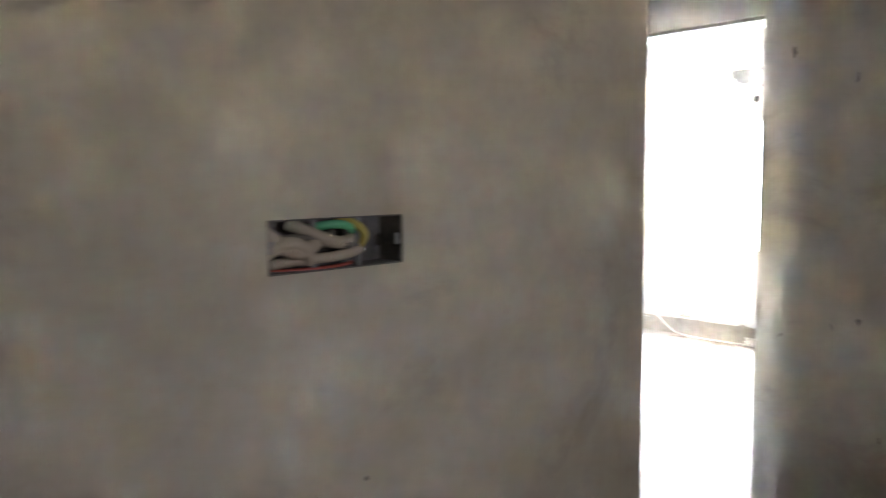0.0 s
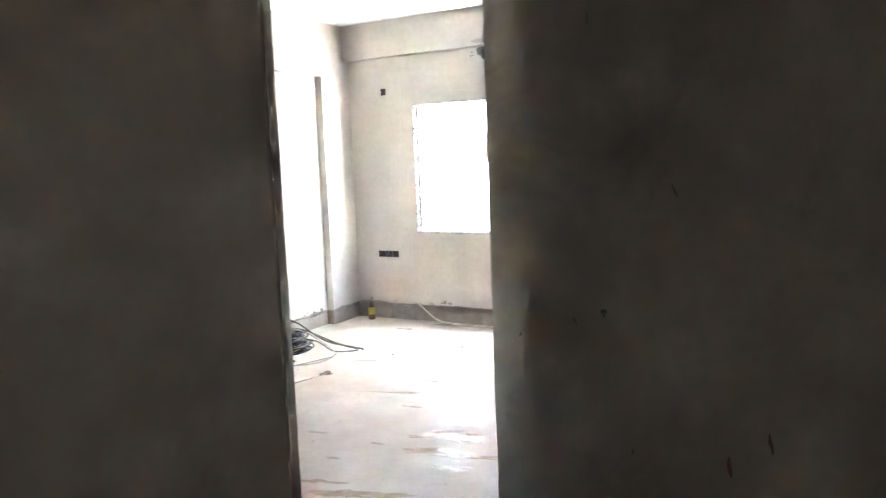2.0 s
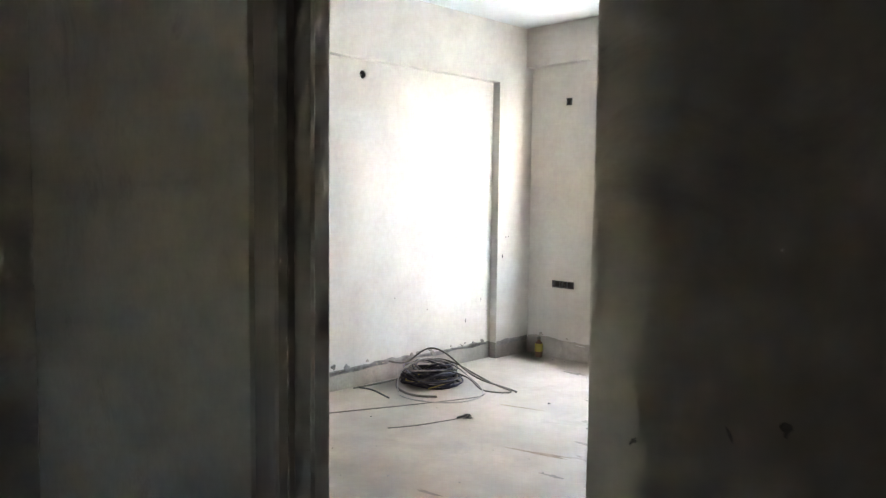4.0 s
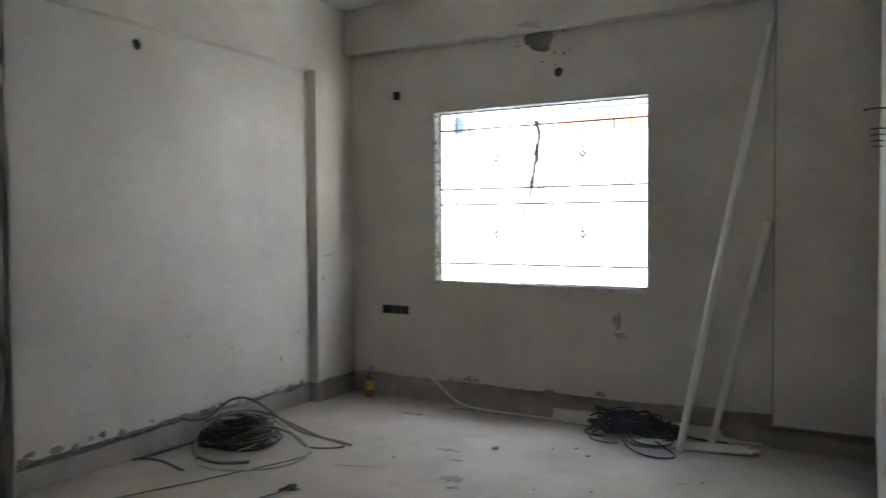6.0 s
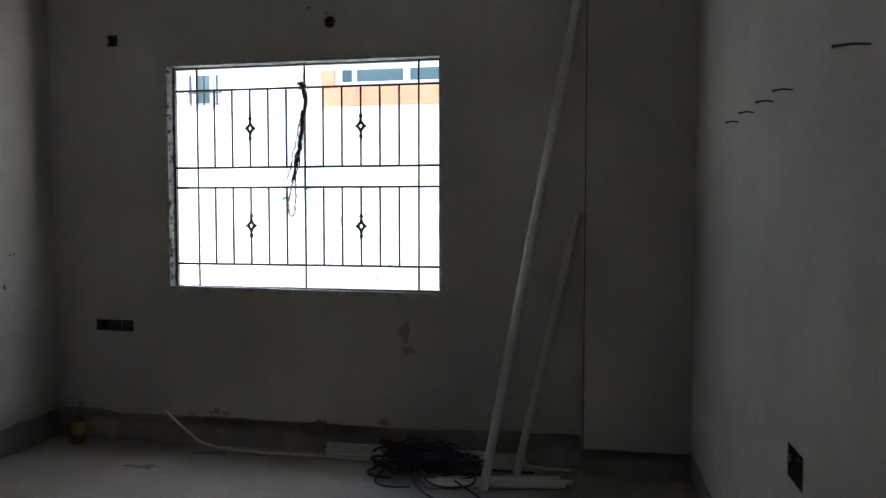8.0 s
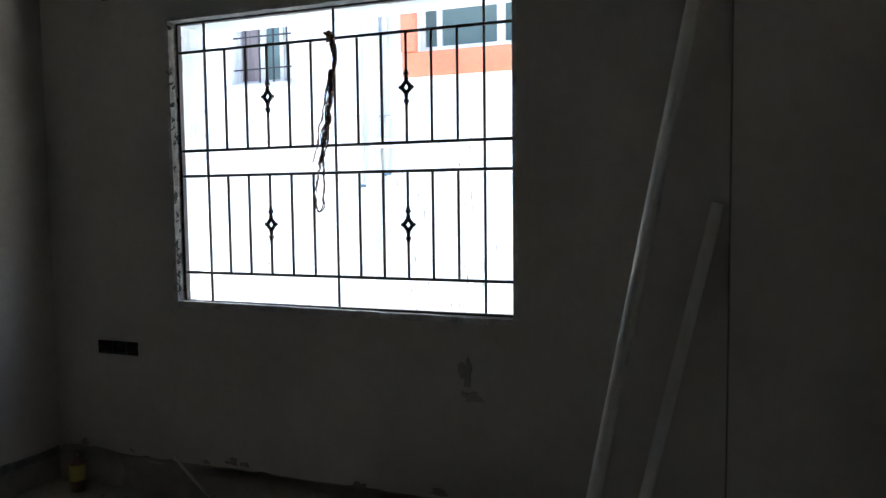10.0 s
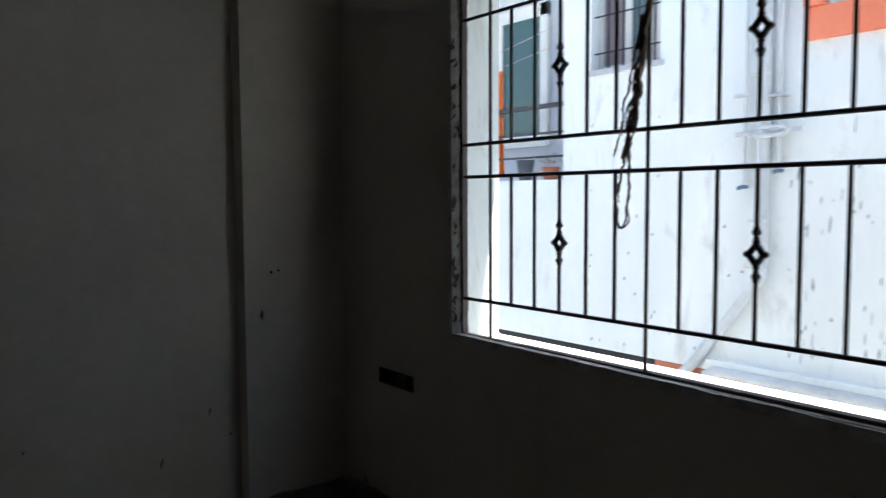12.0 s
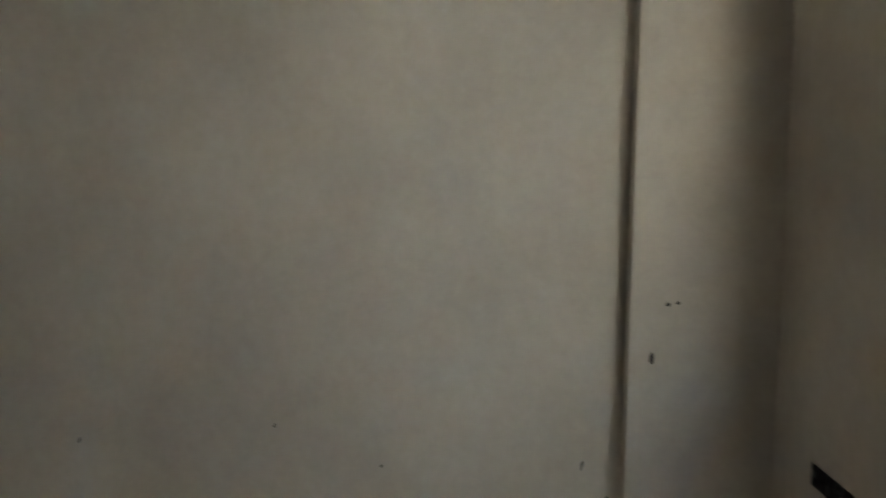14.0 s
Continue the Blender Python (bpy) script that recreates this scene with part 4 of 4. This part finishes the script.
for x, y, r in CRUMB:
    bm = bmesh.new()
    bmesh.ops.create_icosphere(bm, subdivisions=1, radius=r)
    for v in bm.verts:
        v.co *= 1 + 0.35 * noise.noise(v.co * (1.2 / r) + Vector((x, y, 0)))
        v.co.z = v.co.z * 0.55 + r * 0.5
        v.co += Vector((x, y, 0))
    tagged(part("plaster_crumb", bm, RAW if r < 0.02 else STAINF), "crumb of broken plaster on the floor", "debris", "plaster crumbs")

# ---- outside ----
# unseen reflector: cream wall added to warm the light entering the lobby opening
tagged(part("bounce_wall", box(bmesh.new(), -1.9, -1.7, -12.0, -4.6, -3.0, 3.2), surface("cream_bounce_paint", (0.55, 0.47, 0.36), (0.66, 0.58, 0.46))), "unseen cream wall added to bounce warm light into the lobby", "wall", kind="structure")
GROUND = surface("pale_concrete_ground", (0.54, 0.55, 0.55), (0.66, 0.67, 0.67), scale=0.8, fine=12, bump=0.3)
ground = tagged(part("ground", box(bmesh.new(), -60, 60, -60, 60, -3.3, -3.0), GROUND), "dusty concrete ground between the buildings", "ground", kind="structure")
YO = 2.6
ORANGE = surface("orange_paint", (0.85, 0.22, 0.12), (0.92, 0.28, 0.16), scale=2, fine=30, bump=0.15, stain=(0.55, 0.30, 0.2), stain_amount=0.4, stain_scale=4)
TERRA = surface("terracotta_plinth", (0.40, 0.13, 0.07), (0.52, 0.19, 0.11), scale=2, fine=30, bump=0.2, stain=(0.3, 0.2, 0.16), stain_amount=0.5, stain_scale=4)
# near-black colour paints the shade below the white wall; also a dark garment
PLINTH_SHADE_CLOTH = surface("plinth_shade_dark_cloth", (0.012, 0.013, 0.017), (0.028, 0.03, 0.037), scale=2, fine=30, bump=0.2)
GLASSY = mat("window_glass", (0.10, 0.16, 0.16), 0.08)
TEAL = mat("teal_glass", (0.03, 0.085, 0.08), 0.14)
SAFFRON = surface("saffron_cloth", (0.90, 0.22, 0.03), (0.95, 0.28, 0.05), scale=6, fine=90, bump=0.2)
BLUEC = surface("blue_cloth", (0.03, 0.06, 0.36), (0.05, 0.09, 0.45), scale=6, fine=90, bump=0.2)
GOLDP = mat("gold_print", (0.75, 0.55, 0.04), 0.7)
RAILM = mat("dark_rail", (0.03, 0.033, 0.04), 0.5, 0.3)
FRAMEW = surface("cream_frame", (0.66, 0.66, 0.62), (0.76, 0.76, 0.72), scale=3, fine=40, bump=0.08)
GREYW = surface("pale_grey_wall", (0.46, 0.475, 0.50), (0.56, 0.575, 0.60), scale=1, fine=20, bump=0.15)

house = empty("apartment_building", "white-painted neighbouring house with stained walls and windows", "building", at=(0, 0, -3.0))


def hp(name, bm, material, label="", parent=None):
    bmesh.ops.translate(bm, verts=bm.verts[:], vec=(0, 0, 3.0))
    return part(name, bm, material, parent or house, label)


def hbox(name, material, *a, bevel=0.0, label="", parent=None):
    return hp(name, box(bmesh.new(), *a, bevel), material, label, parent)


W1, W2 = (-0.86, -0.275, 2.24, 3.4), (0.80, 2.6, 2.377, 3.4)
us = cut(-9.0, 9.0, 20, [W1[0], W1[1], W2[0], W2[1], -1.12])
vs = cut(0.25, 5.6, 20, [W1[2], W1[3], W2[2], W2[3], 1.478, 4.2])
hp("wall", slab(bmesh.new(), lambda u, v, d: (u, YO + d, v), us, vs, 0.15, [W1, W2, (-9.0, -1.12, 1.478, 4.2)]), WHITE_OUT)
hbox("roof", WHITE_OUT, -9.0, 9.0, YO - 0.1, YO + 8, 5.6, 5.75)
hbox("side_wall", WHITE_OUT, -1.12, -1.02, YO + 0.15, 3.7, 1.4, 4.2)
# the near-black strips carry painted shade; the terracotta one is its own paint
hbox("plinth", PLINTH_SHADE_CLOTH, 0.62, 9.0, YO + 0.035, YO + 0.2, -0.25, 0.255)
hbox("plinth", TERRA, -0.30, 0.62, YO + 0.03, YO + 0.2, -0.25, 0.255)
hbox("lower_wall", WHITE_OUT, -9.0, 9.0, YO + 0.04, YO + 0.2, -3.0, -0.25)
hbox("plinth", PLINTH_SHADE_CLOTH, -9.0, -0.30, YO + 0.06, YO + 0.2, -0.25, 0.255)
hbox("ledge", WHITE_OUT, 0.13, 9.0, YO - 0.05, YO + 0.01, 0.285, 0.33, bevel=0.006)
# balcony
hbox("balcony_wall", GREYW, -9.0, -1.02, 3.7, 3.85, 1.3, 4.2)
hbox("balcony_floor", WHITE_OUT, -9.0, -1.02, YO + 0.15, 3.7, 1.3, 1.44)
hbox("balcony_ceiling", WHITE_OUT, -9.0, -1.02, YO + 0.15, 3.7, 4.2, 4.3)
for z, r in ((2.066, 0.018), (1.854, 0.009), (1.666, 0.009)):
    hbox("rail", RAILM, -9.0, -1.125, 2.75 - r, 2.75 + r, z - r, z + r, bevel=0.004)
for x in (-1.16, -2.9, -4.6):
    hbox("rail_post", RAILM, x - 0.015, x + 0.015, 2.735, 2.765, 1.44, 2.066)
bw = hbox("window", FRAMEW, -3.56, -2.30, 3.66, 3.7, 1.84, 1.95)
for a in ((-3.56, -3.46, 3.66, 3.7, 1.95, 3.2), (-2.40, -2.30, 3.66, 3.7, 1.95, 3.2), (-2.98, -2.92, 3.655, 3.7, 1.95, 3.2), (-3.56, -2.30, 3.66, 3.7, 3.08, 3.2)):
    hbox("window_frame", FRAMEW, *a, bevel=0.004, parent=bw)
hbox("pane", TEAL, -3.46, -2.98, 3.68, 3.7, 1.95, 3.08, parent=bw)
hbox("pane", TEAL, -2.92, -2.40, 3.68, 3.7, 1.95, 3.08, parent=bw)
# barred window
lw = hbox("window", GREYW, W1[0], W1[1], YO + 0.10, YO + 0.15, W1[2], W1[2] + 0.04)
hbox("window_sill", GREYW, W1[0] - 0.03, W1[1] + 0.03, YO - 0.03, YO + 0.1, W1[2] - 0.035, W1[2], bevel=0.004, parent=lw)
for a in ((W1[0], W1[0] + 0.035), (-0.63, -0.575), (-0.445, -0.41), (W1[1] - 0.035, W1[1])):
    hbox("window_frame", FRAMEW, a[0], a[1], YO + 0.09, YO + 0.13, W1[2], W1[3], bevel=0.003, parent=lw)
hbox("pane", GLASSY, -0.575, -0.445, YO + 0.105, YO + 0.115, W1[2] + 0.03, W1[3], parent=lw)
hbox("curtain", surface("mauve_curtain", (0.20, 0.16, 0.17), (0.30, 0.25, 0.25), scale=4, stretch=(12, 1, 0.4), bump=0.4), W1[0] + 0.035, -0.63, YO + 0.112, YO + 0.13, W1[2] + 0.04, W1[3], parent=lw)
hbox("shutter", FRAMEW, -0.41, W1[1] - 0.035, YO + 0.11, YO + 0.13, W1[2] + 0.03, W1[3], parent=lw)
for k in range(4):
    z = W1[2] + 0.12 + 0.26 * k
    hbox("window_bar", RAILM, W1[0], W1[1], YO + 0.04, YO + 0.05, z, z + 0.01, parent=lw)
for k in range(4):
    x = W1[0] + 0.12 + 0.13 * k
    hbox("window_bar", RAILM, x, x + 0.01, YO + 0.035, YO + 0.045, W1[2], W1[3], parent=lw)
# orange-framed window
rw = hbox("window", ORANGE, 0.69, 2.71, YO - 0.03, YO + 0.02, 2.2, 2.377, bevel=0.006, label="orange-painted window surround")
hbox("surround", ORANGE, 0.69, 0.80, YO - 0.06, YO + 0.02, 2.378, 3.5, bevel=0.006, parent=rw)
hbox("surround", ORANGE, 2.60, 2.71, YO - 0.06, YO + 0.02, 2.378, 3.5, bevel=0.006, parent=rw)
for a in ((0.80, 0.84), (0.935, 0.975), (1.40, 1.46), (2.56, 2.60)):
    hbox("window_frame", FRAMEW, a[0], a[1], YO + 0.06, YO + 0.11, 2.377, 3.4, bevel=0.003, parent=rw)
hbox("window_frame", FRAMEW, 0.80, 2.60, YO + 0.05, YO + 0.11, 2.377, 2.42, bevel=0.003, parent=rw)
for a in ((0.84, 0.935), (0.975, 1.40), (1.46, 2.56)):
    hbox("pane", GLASSY, a[0], a[1], YO + 0.08, YO + 0.09, 2.42, 3.4, parent=rw)
# drain pipes and taps
PIPEW = surface("weathered_white_pipe", (0.50, 0.53, 0.55), (0.66, 0.69, 0.70), rough=(0.4, 0.7), scale=3, fine=40, bump=0.1, stain=(0.33, 0.32, 0.31), stain_amount=0.5, stain_scale=5)
def htube(name, pts, r, m=None, res=3, smooth=False):
    return tube(name, [(x, y, z + 3.0) for x, y, z in pts], r, m or PIPEW, house, smooth=smooth, res=res)


htube("drain_pipe", [(0.47, YO - 0.028, 5.5), (0.47, YO - 0.028, 0.95), (0.46, YO - 0.035, 0.86), (0.02, YO - 0.035, 0.27), (-0.05, YO - 0.035, 0.2), (-0.05, YO - 0.035, -3.0)], 0.034)
htube("water_pipe", [(0.552, YO - 0.03, 5.5), (0.552, YO - 0.03, 1.50)], 0.014)
htube("water_pipe", [(0.352, YO - 0.025, 5.5), (0.352, YO - 0.025, 1.42)], 0.011)
htube("water_pipe", [(0.46, YO - 0.08, 1.74), (0.60, YO - 0.08, 1.74), (0.64, YO - 0.08, 1.72), (0.60, YO - 0.08, 1.69), (0.44, YO - 0.08, 1.69)], 0.012)
htube("elbow_cap", [(0.47, YO - 0.09, 0.90), (0.53, YO - 0.09, 0.90)], 0.03)
htube("water_pipe", [(0.28, YO - 0.03, 1.94), (0.37, YO - 0.03, 1.94)], 0.012)
htube("water_pipe", [(0.30, YO - 0.04, 1.71), (0.70, YO - 0.04, 1.72)], 0.014)
htube("drain_pipe", [(0.13, YO - 0.05, 0.22), (0.2, YO - 0.05, 0.262), (3.0, YO - 0.05, 0.25)], 0.035)
for x, z in ((0.552, 1.49), (0.335, 1.40)):
    htube("tap", [(x - 0.012, YO - 0.06, z - 0.012), (x + 0.012, YO - 0.05, z), (x + 0.012, YO, z)], 0.012, mat("blue_grey_tap", (0.12, 0.2, 0.3), 0.4, 0.5))
for x, z in ((0.552, 1.92), (0.552, 1.71), (0.45, 2.05), (0.45, 1.2)):
    hbox("pipe_clamp", GREYW if x > 0.5 else FRAMEW, x - 0.05, x + 0.05, YO - 0.055, YO, z - 0.008, z + 0.008)
htube("valve", [(0.40, YO - 0.09, 0.94), (0.50, YO - 0.09, 0.93)], 0.02, FRAMEW)
# weather streaks where the paint has flaked
sr = random.Random(5)
for i in range(330):
    x, z = sr.uniform(0.62, 2.2), sr.uniform(0.36, 1.75)
    if sr.random() < (z - 0.3) / 2.4 or noise.noise(Vector((x * 3.1, z * 2.3, 0.7))) < -0.12:
        continue
    part("flake", blob(bmesh.new(), (x, YO, z + 3.0), (1, 0, 0), (0.08, 0, 1), (0, -1, 0), sr.uniform(0.0018, 0.0048), sr.uniform(0.008, 0.05), 0.002, i * 1.3, 10, 0.4), STREAK, house)
for i in range(26):
    x, z = sr.uniform(-1.0, 0.6), sr.uniform(0.3, 2.1)
    part("flake", blob(bmesh.new(), (x, YO, z + 3.0), (1, 0, 0), (0.3, 0, 1), (0, -1, 0), sr.uniform(0.003, 0.007), sr.uniform(0.006, 0.02), 0.002, i * 1.9, 9, 0.6), STREAK, house)


# washing on the balcony line
def cloth(name, x0, x1, z0, z1, y, material, parent, seed, folds=5, rise=0.0):
    bm = bmesh.new()
    nx, nz = 14, 12
    vs = {}
    for i in range(nx + 1):
        for j in range(nz + 1):
            f = i / nx
            vs[i, j] = bm.verts.new((x0 + (x1 - x0) * f, y + 0.02 * math.sin(f * folds * 3.1 + seed) * (0.5 + (nz - j) / nz), z0 + (z1 - z0) * j / nz + 0.012 * math.sin(f * 4 + seed) + rise * (f - 0.5)))
    for i in range(nx):
        for j in range(nz):
            bm.faces.new([vs[i, j], vs[i + 1, j], vs[i + 1, j + 1], vs[i, j + 1]]).smooth = True
    bmesh.ops.solidify(bm, geom=bm.faces[:], thickness=0.004)
    return part(name, bm, material, parent)


line = empty("washing_line", "thin pinkish washing lines strung across the balcony", "washing line")
for z, dz in ((2.56, 0.14), (2.44, 0.1)):
    tube("cord", [(-3.2, 2.9, z - 0.05), (-2.4, 2.88, z - 0.04), (-1.6, 2.8, z + dz * 0.6), (-0.86, YO - 0.01, z + dz)], 0.0024, mat("pinkish_cord", (0.55, 0.38, 0.36), 0.7), line)
shawl = empty("saffron_cloth", "saffron-orange cloth hung over the balcony line", "cloth")
cloth("drape", -2.63, -2.10, 2.03, 2.43, 2.9, SAFFRON, shawl, 0.3, 7, 0.06)
cloth("tail", -2.61, -2.53, 1.52, 2.06, 2.89, SAFFRON, shawl, 1.3, 2)
cloth("tail", -2.18, -2.10, 1.56, 2.06, 2.89, SAFFRON, shawl, 2.1, 2)
shirt = empty("blue_cloth", "blue cloth with yellow print hung on the balcony line", "cloth")
cloth("drape", -2.66, -2.26, 2.13, 2.53, 2.85, BLUEC, shirt, 0.9, 5, 0.09)
for i in range(12):
    x, z = (sr.uniform(-2.54, -2.36), sr.uniform(2.33, 2.46)) if i < 7 else (-2.46 + 0.04 * (i - 7), 2.21 + 0.075 * (i % 2))
    part("print", blob(bmesh.new(), (x, 2.815, z), (1, 0, 0), (0, 0, 1), (0, -1, 0), sr.uniform(0.02, 0.045), sr.uniform(0.012, 0.028), 0.004, i * 1.1, 14, 0.7), GOLDP, shirt)
grey_bundle = empty("hung_garment", "white and dark garments hung behind the saffron cloth", "cloth")
cloth("garment", -2.56, -2.42, 1.62, 2.14, 2.96, FRAMEW, grey_bundle, 0.2, 3)
cloth("garment", -2.46, -2.38, 1.55, 2.0, 2.93, PLINTH_SHADE_CLOTH, grey_bundle, 0.6, 2)
cloth("garment", -2.36, -2.24, 1.60, 2.02, 2.97, GREYW, grey_bundle, 1.6, 3)
flower_pot = empty("flower_pot", "terracotta pot with a small plant on the parapet", "flower pot")
part("pot", lathe(bmesh.new(), (-1.32, 2.68, 1.478), [(0.055, 0.0), (0.066, 0.07), (0.074, 0.075), (0.074, 0.1), (0.06, 0.1)]), TERRA, flower_pot)
bm = bmesh.new()
for i in range(60):
    c = Vector((-1.32 + sr.gauss(0, 0.04), 2.68 + sr.gauss(0, 0.04), 1.60 + abs(sr.gauss(0, 0.025))))
    d = Vector((sr.uniform(-1, 1), sr.uniform(-1, 1), sr.uniform(-0.3, 1))).normalized() * 0.03
    e = d.cross(Vector((0, 0, 1))).normalized() * 0.009
    bm.faces.new([bm.verts.new(c), bm.verts.new(c + d * 0.5 + e), bm.verts.new(c + d), bm.verts.new(c + d * 0.5 - e)])
part("leaves", bm, mat("pot_leaves", (0.36, 0.31, 0.25), 0.7), flower_pot)
tin = empty("tin", "dark tilted tin on the balcony parapet", "tin")
part("body", lathe(bmesh.new(), (-1.60, 2.68, 1.478), [(0.045, 0.0), (0.05, 0.004), (0.075, 0.165), (0.07, 0.165), (0.045, 0.02)]), surface("dark_grey_tin", (0.07, 0.075, 0.085), (0.12, 0.125, 0.14), scale=8, fine=60, bump=0.15), tin)
